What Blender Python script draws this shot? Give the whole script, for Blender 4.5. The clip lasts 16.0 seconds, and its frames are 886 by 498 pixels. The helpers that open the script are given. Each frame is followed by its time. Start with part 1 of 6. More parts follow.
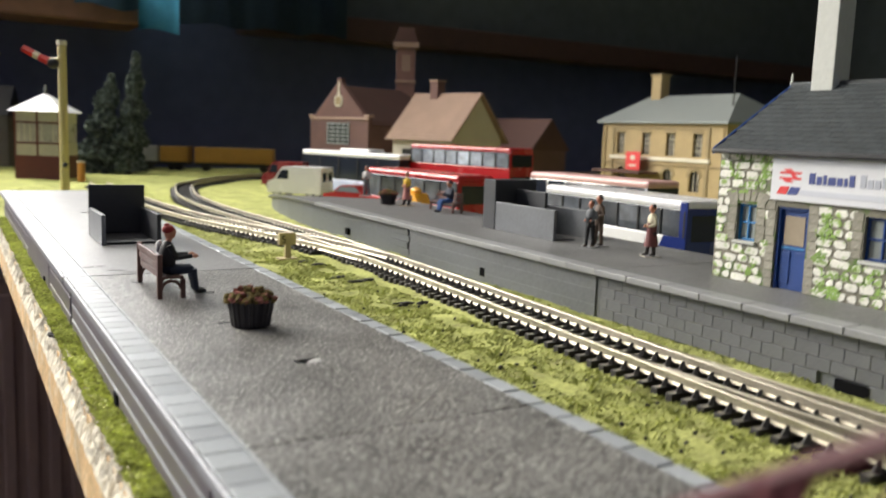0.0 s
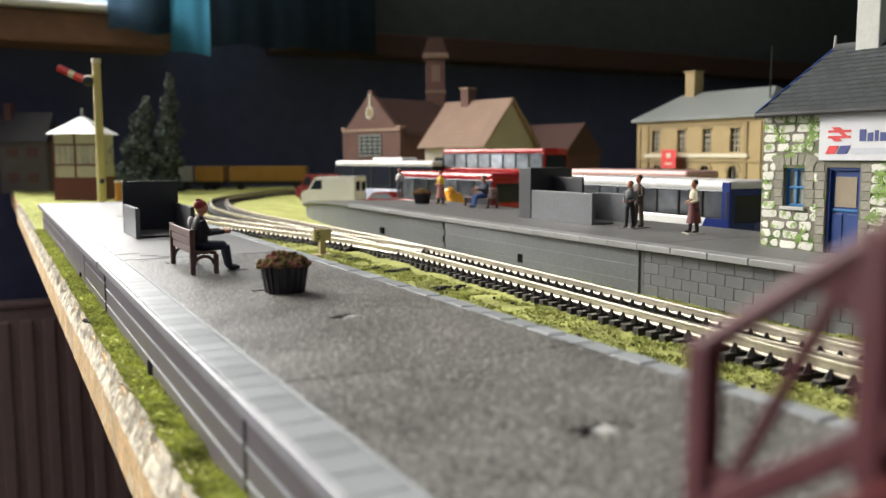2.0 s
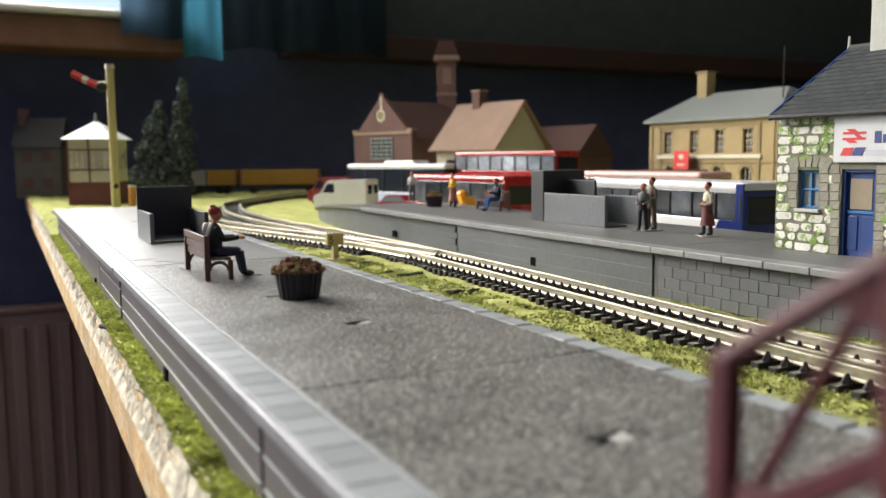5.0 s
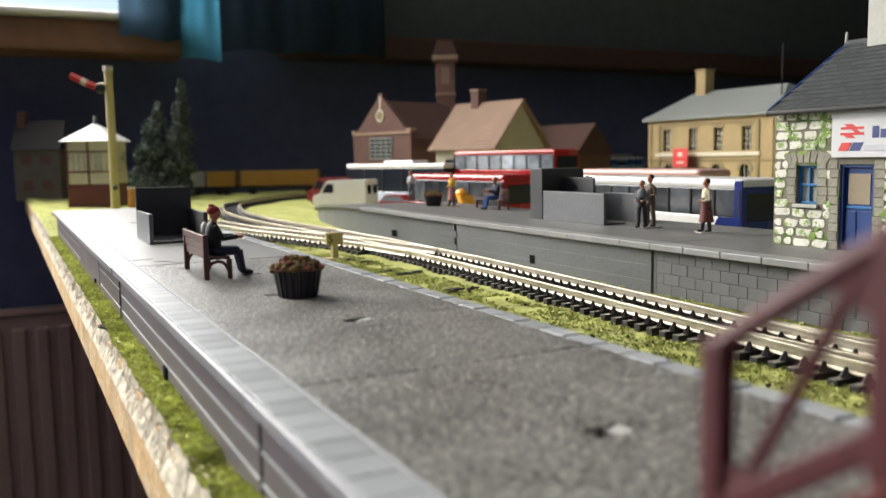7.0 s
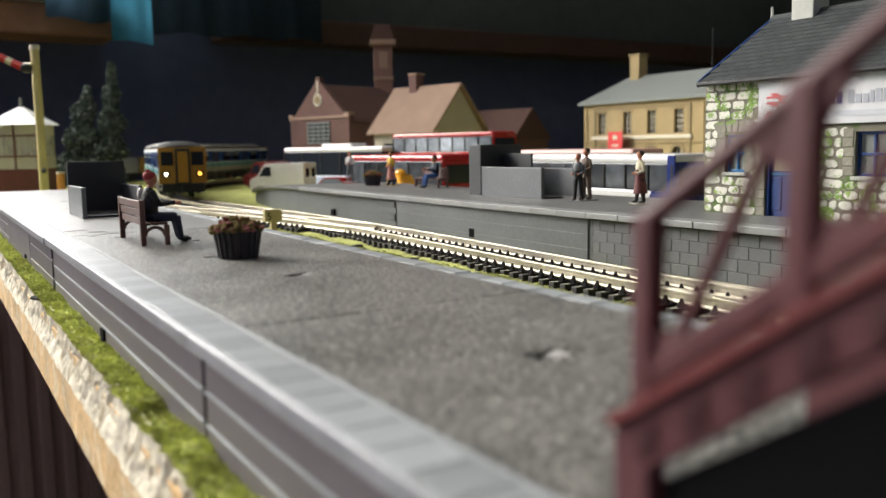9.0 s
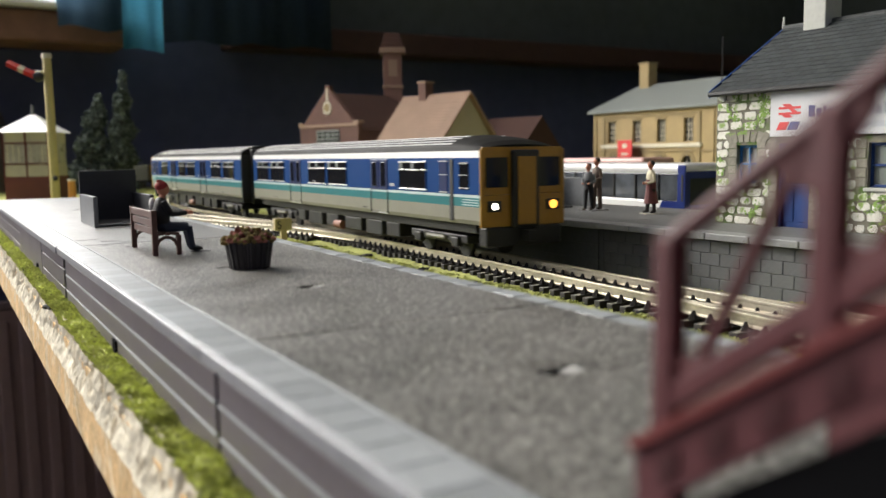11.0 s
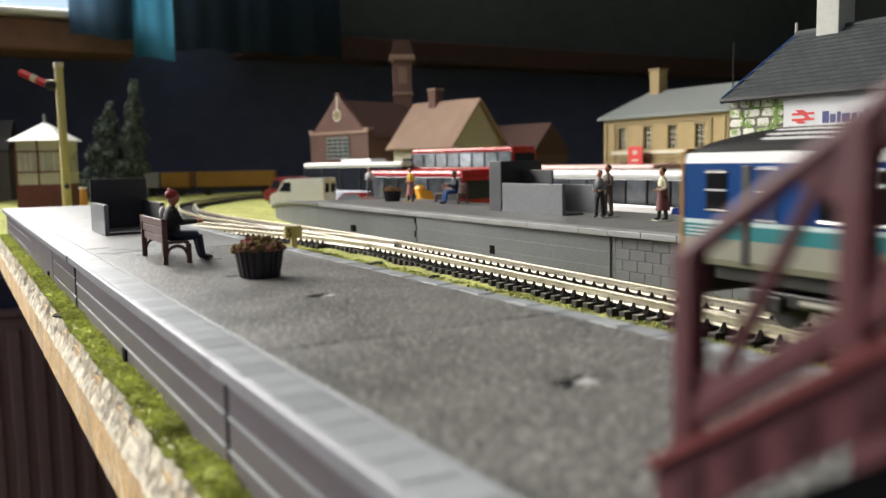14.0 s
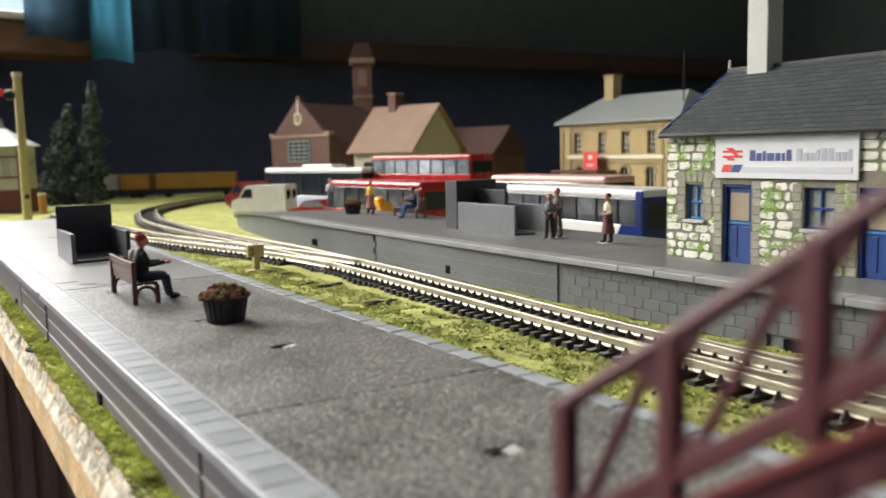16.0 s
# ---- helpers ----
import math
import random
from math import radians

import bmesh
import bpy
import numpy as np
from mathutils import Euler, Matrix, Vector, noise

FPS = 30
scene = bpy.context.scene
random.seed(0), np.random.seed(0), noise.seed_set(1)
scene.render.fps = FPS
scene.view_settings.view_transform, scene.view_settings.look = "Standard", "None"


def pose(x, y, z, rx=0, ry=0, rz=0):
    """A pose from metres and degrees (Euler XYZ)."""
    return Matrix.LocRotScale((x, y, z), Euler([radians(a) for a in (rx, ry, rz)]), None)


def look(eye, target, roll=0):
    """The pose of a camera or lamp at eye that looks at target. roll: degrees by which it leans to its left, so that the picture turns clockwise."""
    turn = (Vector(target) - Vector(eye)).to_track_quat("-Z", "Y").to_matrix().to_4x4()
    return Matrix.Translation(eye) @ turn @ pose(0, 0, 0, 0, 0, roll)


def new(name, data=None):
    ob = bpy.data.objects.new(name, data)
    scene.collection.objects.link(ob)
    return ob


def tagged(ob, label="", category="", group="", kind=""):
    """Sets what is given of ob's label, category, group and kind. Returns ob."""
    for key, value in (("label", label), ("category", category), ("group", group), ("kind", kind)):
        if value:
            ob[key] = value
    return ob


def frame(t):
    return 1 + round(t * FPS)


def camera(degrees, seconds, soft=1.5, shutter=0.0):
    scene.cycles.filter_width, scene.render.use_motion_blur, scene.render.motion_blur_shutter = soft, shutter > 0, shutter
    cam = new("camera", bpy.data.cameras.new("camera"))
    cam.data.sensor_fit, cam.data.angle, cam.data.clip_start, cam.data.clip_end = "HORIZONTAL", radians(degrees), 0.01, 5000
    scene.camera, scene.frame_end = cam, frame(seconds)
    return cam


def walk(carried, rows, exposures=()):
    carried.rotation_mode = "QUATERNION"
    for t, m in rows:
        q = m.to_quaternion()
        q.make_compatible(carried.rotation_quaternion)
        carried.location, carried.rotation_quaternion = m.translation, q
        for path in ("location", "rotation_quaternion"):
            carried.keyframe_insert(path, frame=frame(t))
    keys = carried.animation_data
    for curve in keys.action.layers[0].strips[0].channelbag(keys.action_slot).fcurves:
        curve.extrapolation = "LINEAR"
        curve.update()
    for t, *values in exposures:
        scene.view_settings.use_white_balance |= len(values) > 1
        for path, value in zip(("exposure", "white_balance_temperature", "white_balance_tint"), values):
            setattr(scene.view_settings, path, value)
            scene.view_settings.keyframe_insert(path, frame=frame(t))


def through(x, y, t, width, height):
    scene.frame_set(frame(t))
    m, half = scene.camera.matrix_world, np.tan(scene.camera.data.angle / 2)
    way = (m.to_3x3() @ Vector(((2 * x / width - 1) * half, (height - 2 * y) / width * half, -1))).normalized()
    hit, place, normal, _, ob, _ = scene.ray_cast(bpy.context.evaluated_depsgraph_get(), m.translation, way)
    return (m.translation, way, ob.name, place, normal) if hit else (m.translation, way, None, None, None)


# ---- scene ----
# A 1:76 model railway: numbers below are in metres of the prototype, S brings them to the model's true size.
S = 1.0 / 76.0
cam = camera(55.0, 16.0, 1.5, 0.3)
cam.data.dof.use_dof = True
cam.data.dof.focus_distance = 22.0 * S
cam.data.dof.aperture_fstop = 24.0
# seconds, eye (prototype metres), yaw, pitch, roll
PATH = [
    (0, -5.053, -12.544, 5.263, -30.290, -7.604, 2.057),
    (0.5, -4.936, -12.212, 3.935, -27.724, -7.505, -1.762),
    (1, -4.859, -12.138, 3.988, -27.304, -6.428, -1.233),
    (1.5, -4.879, -12.177, 3.997, -27.750, -6.328, -0.604),
    (2, -4.870, -12.187, 4.065, -27.873, -6.264, -0.152),
    (2.5, -4.907, -12.156, 4.129, -27.742, -6.231, 0.055),
    (3, -4.904, -12.153, 4.183, -27.686, -6.114, 0.081),
    (3.5, -4.896, -12.135, 4.214, -27.509, -6.030, 0.020),
    (4, -4.926, -12.145, 4.172, -27.382, -6.104, -0.166),
    (6.5, -4.870, -12.208, 4.107, -26.831, -6.087, -0.856),
    (7, -4.888, -12.211, 4.076, -27.068, -6.125, -0.941),
    (7.5, -4.856, -12.231, 4.026, -27.207, -6.321, -1.169),
    (8, -4.892, -12.237, 3.920, -27.466, -6.691, -1.330),
    (8.5, -4.977, -12.315, 3.592, -29.322, -6.842, -1.037),
    (9, -5.024, -12.387, 3.543, -31.168, -6.870, -1.007),
    (9.5, -5.059, -12.344, 3.639, -30.865, -6.365, -0.723),
    (9.7, -5.087, -12.330, 3.640, -30.815, -6.283, -0.539),
    (12, -5.039, -12.338, 3.600, -30.467, -6.397, -1.178),
    (12.5, -5.054, -12.291, 3.600, -30.343, -6.236, -1.072),
    (13, -5.021, -12.261, 3.624, -30.190, -6.132, -1.084),
    (13.5, -5.011, -12.260, 3.629, -30.061, -5.956, -1.037),
    (14, -5.021, -12.236, 3.635, -29.952, -5.917, -1.088),
    (14.5, -5.008, -12.261, 3.569, -30.062, -6.207, -1.414),
    (15, -5.107, -12.353, 3.615, -30.077, -6.274, -1.527),
    (15.5, -5.854, -12.444, 4.421, -30.680, -7.119, -1.184),
    (16, -5.428, -13.362, 4.815, -32.455, -6.573, -1.242),
]


def cam_pose(x, y, z, yaw, pitch, roll):
    turn = Matrix.Rotation(radians(yaw), 4, "Z") @ Matrix.Rotation(radians(90 + pitch), 4, "X") @ Matrix.Rotation(radians(roll), 4, "Z")
    return Matrix.Translation(Vector((x, y, z)) * S) @ turn


walk(cam, [(r[0], cam_pose(*r[1:])) for r in PATH], [(0, 0.0), (8.0, 0.0), (9.5, -0.04), (12.0, -0.2), (13.4, -0.2), (14.3, -0.06), (16.0, 0.0)])

# ---- world and light ----
world = bpy.data.worlds.new("sky")
scene.world = world
world.use_nodes = True
sky = world.node_tree.nodes.new("ShaderNodeTexSky")
sky.sky_type, sky.sun_disc = "NISHITA", False
sky.sun_elevation, sky.sun_rotation = radians(30), radians(-38)
world.node_tree.links.new(sky.outputs[0], world.node_tree.nodes["Background"].inputs[0])
world.node_tree.nodes["Background"].inputs[1].default_value = 0.15
scene.view_settings.exposure = 0.0

P = 1.6          # platform height
WALL = 100.0     # wall with the window
WX0, WX1, WZ0, WZ1 = -112.0, 16.0, 20.95, 96.0


def window_light():
    data = bpy.data.lights.new("window_daylight", "AREA")
    data.shape, data.size, data.size_y = "RECTANGLE", (WX1 - WX0) * S, (WZ1 - WZ0) * S
    data.energy, data.color = 75.0, (1.0, 0.97, 0.92)
    ob = new("window_daylight", data)
    ob.matrix_world = look(Vector(((WX0 + WX1) / 2, WALL + 3, (WZ0 + WZ1) / 2)) * S, Vector(((WX0 + WX1) / 2, 0, (WZ0 + WZ1) / 2)) * S)


window_light()


def hazy_sun():
    data = bpy.data.lights.new("hazy_sun", "SUN")
    data.energy, data.angle, data.color = 1.3, radians(7), (1.0, 0.92, 0.78)
    ob = new("hazy_sun", data)
    ob.matrix_world = look((-0.60 * 3, 0.76 * 3, 0.53 * 3), (0, 0, 0))


hazy_sun()

# ---- materials ----
def mat(name, rgb, rough=0.6, metal=0.0, var=0.25, coarse=1.2, fine=14.0, bump=0.15, spec=0.5, tint=None, amount=0.5, emit=0.0, island=0.0, speck=0.0, world_at=False, deep=0.05):
    m = bpy.data.materials.new(name)
    m.use_nodes = True
    t = m.node_tree
    n, l = t.nodes, t.links
    b = n["Principled BSDF"]
    b.inputs["Roughness"].default_value, b.inputs["Metallic"].default_value = rough, metal
    b.inputs["Specular IOR Level"].default_value = spec
    if emit:
        b.inputs["Base Color"].default_value = (*rgb, 1)
        b.inputs["Emission Color"].default_value = (*rgb, 1)
        b.inputs["Emission Strength"].default_value = emit
        return m
    co = n.new("ShaderNodeTexCoord")
    mp = n.new("ShaderNodeMapping")
    mp.inputs["Scale"].default_value = (76, 76, 76)
    l.new(n.new("ShaderNodeNewGeometry").outputs["Position"] if world_at else co.outputs["Object"], mp.inputs[0])
    def nz(scale, detail):
        x = n.new("ShaderNodeTexNoise")
        x.inputs["Scale"].default_value, x.inputs["Detail"].default_value = scale, detail
        l.new(mp.outputs[0], x.inputs["Vector"])
        return x.outputs["Fac"]
    big, small = nz(coarse, 3), nz(fine, 5)
    add = n.new("ShaderNodeMath"); add.operation = "ADD"
    l.new(big, add.inputs[0]); l.new(small, add.inputs[1])
    rng = n.new("ShaderNodeMapRange")
    rng.inputs["From Min"].default_value, rng.inputs["From Max"].default_value = 0.6, 1.4
    rng.inputs["To Min"].default_value, rng.inputs["To Max"].default_value = 1 - var, 1 + var
    l.new(add.outputs[0], rng.inputs["Value"])
    val = rng.outputs[0]
    if island:
        info = n.new("ShaderNodeObjectInfo")
        r2 = n.new("ShaderNodeMapRange")
        r2.inputs["To Min"].default_value, r2.inputs["To Max"].default_value = 1 - island, 1 + island
        l.new(info.outputs["Random"], r2.inputs["Value"])
        mu = n.new("ShaderNodeMath"); mu.operation = "MULTIPLY"
        l.new(val, mu.inputs[0]); l.new(r2.outputs[0], mu.inputs[1])
        val = mu.outputs[0]
    colour = n.new("ShaderNodeRGB"); colour.outputs[0].default_value = (*rgb, 1)
    base = colour.outputs[0]
    if tint:
        mx = n.new("ShaderNodeMix"); mx.data_type = "RGBA"
        mr = n.new("ShaderNodeMapRange")
        mr.inputs["From Min"].default_value, mr.inputs["From Max"].default_value = 0.62 - 0.3 * amount, 0.68 - 0.3 * amount + 0.05
        l.new(nz(coarse * 1.7, 4), mr.inputs["Value"])
        l.new(mr.outputs[0], mx.inputs["Factor"])
        l.new(base, mx.inputs[6]); mx.inputs[7].default_value = (*tint, 1)
        base = mx.outputs[2]
    sc = n.new("ShaderNodeVectorMath"); sc.operation = "SCALE"
    l.new(base, sc.inputs[0]); l.new(val, sc.inputs["Scale"])
    out = sc.outputs[0]
    if speck:
        sp = n.new("ShaderNodeMapRange")
        sp.inputs["From Min"].default_value, sp.inputs["From Max"].default_value = 0.55, 0.6
        sp.inputs["To Min"].default_value, sp.inputs["To Max"].default_value = 0.0, speck
        l.new(nz(fine * 1.6, 2), sp.inputs["Value"])
        m3 = n.new("ShaderNodeMix"); m3.data_type = "RGBA"
        l.new(sp.outputs[0], m3.inputs["Factor"]); l.new(out, m3.inputs[6])
        m3.inputs[7].default_value = (0.5, 0.49, 0.46, 1)
        out = m3.outputs[2]
    l.new(out, b.inputs["Base Color"])
    rr = n.new("ShaderNodeMapRange")
    rr.inputs["To Min"].default_value, rr.inputs["To Max"].default_value = max(rough - 0.12, 0.02), min(rough + 0.12, 1)
    l.new(big, rr.inputs["Value"]); l.new(rr.outputs[0], b.inputs["Roughness"])
    if bump:
        bp = n.new("ShaderNodeBump")
        bp.inputs["Strength"].default_value, bp.inputs["Distance"].default_value = bump, deep * S
        l.new(small, bp.inputs["Height"]); l.new(bp.outputs[0], b.inputs["Normal"])
    return m


def glass(name, rgb, rough=0.05):
    m = bpy.data.materials.new(name)
    m.use_nodes = True
    b = m.node_tree.nodes["Principled BSDF"]
    b.inputs["Base Color"].default_value, b.inputs["Roughness"].default_value = (*rgb, 1), rough
    b.inputs["Specular IOR Level"].default_value = 0.3
    return m


# Pale specks paint the glints on the grit into the base colour.
M_TARMAC = mat("platform_grit", (0.106, 0.104, 0.099), 0.39, var=0.8, coarse=0.7, fine=15, bump=0.35, speck=1.0)
M_DECK = mat("smooth_deck_plastic", (0.2, 0.2, 0.2), 0.4, var=0.2, coarse=0.5, fine=9, bump=0.25, speck=0.25)
M_PLASTIC = mat("grey_plastic", (0.115, 0.12, 0.13), 0.42, var=0.12, coarse=0.6, fine=9, bump=0.06)
M_COPING = mat("coping_plastic", (0.35, 0.375, 0.395), 0.4, var=0.14, coarse=0.8, fine=10, bump=0.08, island=0.16)
M_BOARD = mat("wall_board_plastic", (0.19, 0.17, 0.195), 0.36, var=0.12, coarse=0.4, fine=7, bump=0.05)
M_BRICK = mat("wall_brick_plastic", (0.125, 0.13, 0.14), 0.5, var=0.12, coarse=1.0, fine=12, bump=0.12, island=0.08)
M_GRASS = mat("grass_flock", (0.42, 0.44, 0.15), 0.95, var=0.5, coarse=0.7, fine=9, bump=0.9, spec=0.1, tint=(0.36, 0.36, 0.15), amount=0.2)
M_TUFT = mat("grass_tuft", (0.48, 0.51, 0.19), 0.95, var=0.5, coarse=1.1, fine=7, bump=0.2, spec=0.1)
M_MOSS = mat("moss_tuft", (0.7, 0.75, 0.28), 0.95, var=0.5, coarse=1.1, fine=7, bump=0.2, spec=0.1)
M_TUFT2 = mat("grass_tuft_dark", (0.34, 0.37, 0.14), 0.95, var=0.5, coarse=1.1, fine=7, bump=0.2, spec=0.1)
M_ROAD = mat("yard_surface", (0.1, 0.1, 0.095), 0.9, var=0.25, coarse=0.4, fine=10, bump=0.3)
M_PLASTER = mat("plaster_edge", (0.8, 0.74, 0.6), 0.95, var=0.35, coarse=1.3, fine=6, bump=0.9, spec=0.2, tint=(0.5, 0.43, 0.31), amount=0.3)
M_PLY = mat("raw_board", (0.66, 0.45, 0.22), 0.8, var=0.4, coarse=0.9, fine=7, bump=0.4, tint=(0.7, 0.56, 0.36), amount=0.4)
M_RAIL = mat("nickel_rail", (0.62, 0.57, 0.46), 0.42, 1.0, var=0.2, coarse=0.8, fine=10, bump=0.05)
M_SLEEPER = mat("sleeper_plastic", (0.018, 0.016, 0.015), 0.55, var=0.3, coarse=1.0, fine=10, bump=0.2)
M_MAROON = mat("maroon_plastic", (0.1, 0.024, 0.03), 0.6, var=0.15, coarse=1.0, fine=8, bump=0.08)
M_FLANGE = mat("maroon_plastic_lit", (0.2, 0.045, 0.045), 0.5, var=0.2, coarse=1.0, fine=8, bump=0.08)
M_MAROON2 = mat("maroon_plastic_shaded", (0.055, 0.012, 0.015), 0.5, var=0.15, coarse=1.0, fine=8, bump=0.08)
# Black for holes and under the steps, where shade is drawn as colour.
M_HOLE = mat("shade_black", (0.006, 0.006, 0.007), 0.95, var=0.1, bump=0.0, spec=0.05)
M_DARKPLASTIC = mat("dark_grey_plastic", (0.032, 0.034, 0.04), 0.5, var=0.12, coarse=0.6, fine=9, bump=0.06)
M_LIP = mat("highlight_lip", (0.33, 0.34, 0.37), 0.35, var=0.25, coarse=2.0, fine=10, bump=0.15)
M_LIPPALE = mat("peg_hole_wall_lit", (0.45, 0.45, 0.44), 0.5, var=0.12, coarse=2.0, fine=10, bump=0.08)
M_TREAD = mat("tread_plastic", (0.03, 0.03, 0.034), 0.5, var=0.15, coarse=1.0, fine=8, bump=0.08)
M_NAVY = mat("dark_blue_paint", (0.08, 0.092, 0.165), 0.85, var=0.2, coarse=0.02, fine=0.4, bump=0.05, spec=0.2)
M_UPPER = mat("dark_grey_green_paint", (0.075, 0.087, 0.086), 0.85, var=0.2, coarse=0.02, fine=0.4, bump=0.05, spec=0.2)
M_DARKWOOD = mat("dark_wood", (0.045, 0.02, 0.014), 0.6, var=0.3, coarse=0.05, fine=0.6, bump=0.1)
M_SILLWOOD = mat("sill_wood", (0.19, 0.095, 0.055), 0.6, var=0.3, coarse=0.05, fine=0.6, bump=0.1)
M_CEIL = mat("ceiling_paint", (0.75, 0.74, 0.72), 0.9, var=0.05, coarse=0.02, fine=0.4, bump=0.05)
M_CARPET = mat("carpet", (0.2, 0.16, 0.13), 1.0, var=0.3, coarse=0.05, fine=1.5, bump=0.3)
M_RADIATOR = mat("radiator_enamel", (0.34, 0.24, 0.21), 0.5, var=0.08, coarse=0.05, fine=0.8, bump=0.02)
M_WHITE = mat("white_paint", (0.78, 0.78, 0.76), 0.4, var=0.06, coarse=0.8, fine=8, bump=0.03)


# ---- mesh helpers (prototype metres) ----
def box(bm, x0, x1, y0, y1, z0, z1, bevel=0.0, mi=0, m=None):
    vs = [bm.verts.new((x, y, z)) for z in (z0, z1) for x, y in ((x0, y0), (x1, y0), (x1, y1), (x0, y1))]
    fs = [bm.faces.new([vs[i] for i in f]) for f in ((3, 2, 1, 0), (4, 5, 6, 7), (0, 1, 5, 4), (1, 2, 6, 5), (2, 3, 7, 6), (3, 0, 4, 7))]
    for f in fs:
        f.material_index = mi
    if m is not None:
        bmesh.ops.transform(bm, matrix=m, verts=vs)
    if bevel:
        bmesh.ops.bevel(bm, geom=list({e for f in fs for e in f.edges}), offset=bevel, segments=2, affect="EDGES", profile=0.5)
    return vs


def panel(bm, us, vs, holes, place):
    """One connected sheet with thickness and rectangular holes (u0, u1, v0, v1); place(u, v, side) gives a vertex, side 0 in front."""
    U = sorted({*us, *(h for a in holes for h in a[:2])})
    V = sorted({*vs, *(h for a in holes for h in a[2:])})
    def solid(i, j):
        if not (0 <= i < len(U) - 1 and 0 <= j < len(V) - 1):
            return False
        u, v = (U[i] + U[i + 1]) / 2, (V[j] + V[j + 1]) / 2
        return not any(a[0] < u < a[1] and a[2] < v < a[3] for a in holes)
    made = {}
    def vert(i, j, w):
        if (i, j, w) not in made:
            made[i, j, w] = bm.verts.new(place(U[i], V[j], w))
        return made[i, j, w]
    faces = []
    for i in range(len(U) - 1):
        for j in range(len(V) - 1):
            if not solid(i, j):
                continue
            ring = ((i, j), (i + 1, j), (i + 1, j + 1), (i, j + 1))
            faces.append(bm.faces.new([vert(*c, 0) for c in ring]))
            faces.append(bm.faces.new([vert(*c, 1) for c in ring[::-1]]))
            for (di, dj), (a, b) in zip(((0, -1), (1, 0), (0, 1), (-1, 0)), ((0, 1), (1, 2), (2, 3), (3, 0))):
                if not solid(i + di, j + dj):
                    faces.append(bm.faces.new((vert(*ring[b], 0), vert(*ring[a], 0), vert(*ring[a], 1), vert(*ring[b], 1))))
    bmesh.ops.recalc_face_normals(bm, faces=faces)


def prism(bm, pts, axis, a, b, mi=0):
    """Extrude a polygon of two coordinates along an axis from a to b."""
    def place(p, q):
        return {"x": (q, p[0], p[1]), "y": (p[0], q, p[1]), "z": (p[0], p[1], q)}[axis]
    lo, hi = [bm.verts.new(place(p, a)) for p in pts], [bm.verts.new(place(p, b)) for p in pts]
    n = len(pts)
    fs = [bm.faces.new(lo), bm.faces.new(hi[::-1])] + [bm.faces.new((lo[i], hi[i], hi[(i + 1) % n], lo[(i + 1) % n])) for i in range(n)]
    for f in fs:
        f.material_index = mi
    bmesh.ops.recalc_face_normals(bm, faces=fs)
    return lo + hi


def rod(bm, p, q, r0, r1=None, sides=10, mi=0):
    p, q = Vector(p), Vector(q)
    r1 = r0 if r1 is None else r1
    d = q - p
    m = Matrix.Translation((p + q) / 2) @ d.to_track_quat("Z", "Y").to_matrix().to_4x4()
    res = bmesh.ops.create_cone(bm, cap_ends=True, segments=sides, radius1=r0, radius2=r1, depth=d.length, matrix=m)
    for v in res["verts"]:
        for f in v.link_faces:
            f.material_index = mi
    return res["verts"]


def blob(bm, c, r, sub=1, squash=(1, 1, 1), mi=0, rough=0.0):
    res = bmesh.ops.create_icosphere(bm, subdivisions=sub, radius=1.0)
    for v in res["verts"]:
        k = 1 + rough * random.uniform(-1, 1)
        v.co = Vector((v.co.x * r * squash[0] * k, v.co.y * r * squash[1] * k, v.co.z * r * squash[2] * k)) + Vector(c)
        for f in v.link_faces:
            f.material_index = mi
            f.smooth = rough == 0.0
    return res["verts"]


def mesh_of(name, bm, mats):
    for v in bm.verts:
        v.co *= S
    me = bpy.data.meshes.new(name)
    bm.to_mesh(me)
    bm.free()
    for m in (mats if isinstance(mats, (list, tuple)) else [mats]):
        me.materials.append(m)
    return me


def part(name, bm, mats, parent=None, label="", at=None):
    ob = new(name, mesh_of(name, bm, mats))
    if parent is not None:
        ob.parent = parent
    if at is not None:
        ob.matrix_basis = spot(*at)
    if label:
        ob["label"] = label
    return ob


def piece(name, me, parent, at):
    ob = new(name, me)
    ob.parent = parent
    ob.matrix_basis = spot(*at)
    return ob


def spot(x, y, z, rz=0, rx=0, ry=0):
    return pose(x * S, y * S, z * S, rx, ry, rz)


def thing(name, at, label, category, group="", kind=""):
    ob = new(name)
    ob.empty_display_size = 0.01
    ob.matrix_basis = spot(*at)
    return tagged(ob, label, category, group, kind)


def B():
    return bmesh.new()


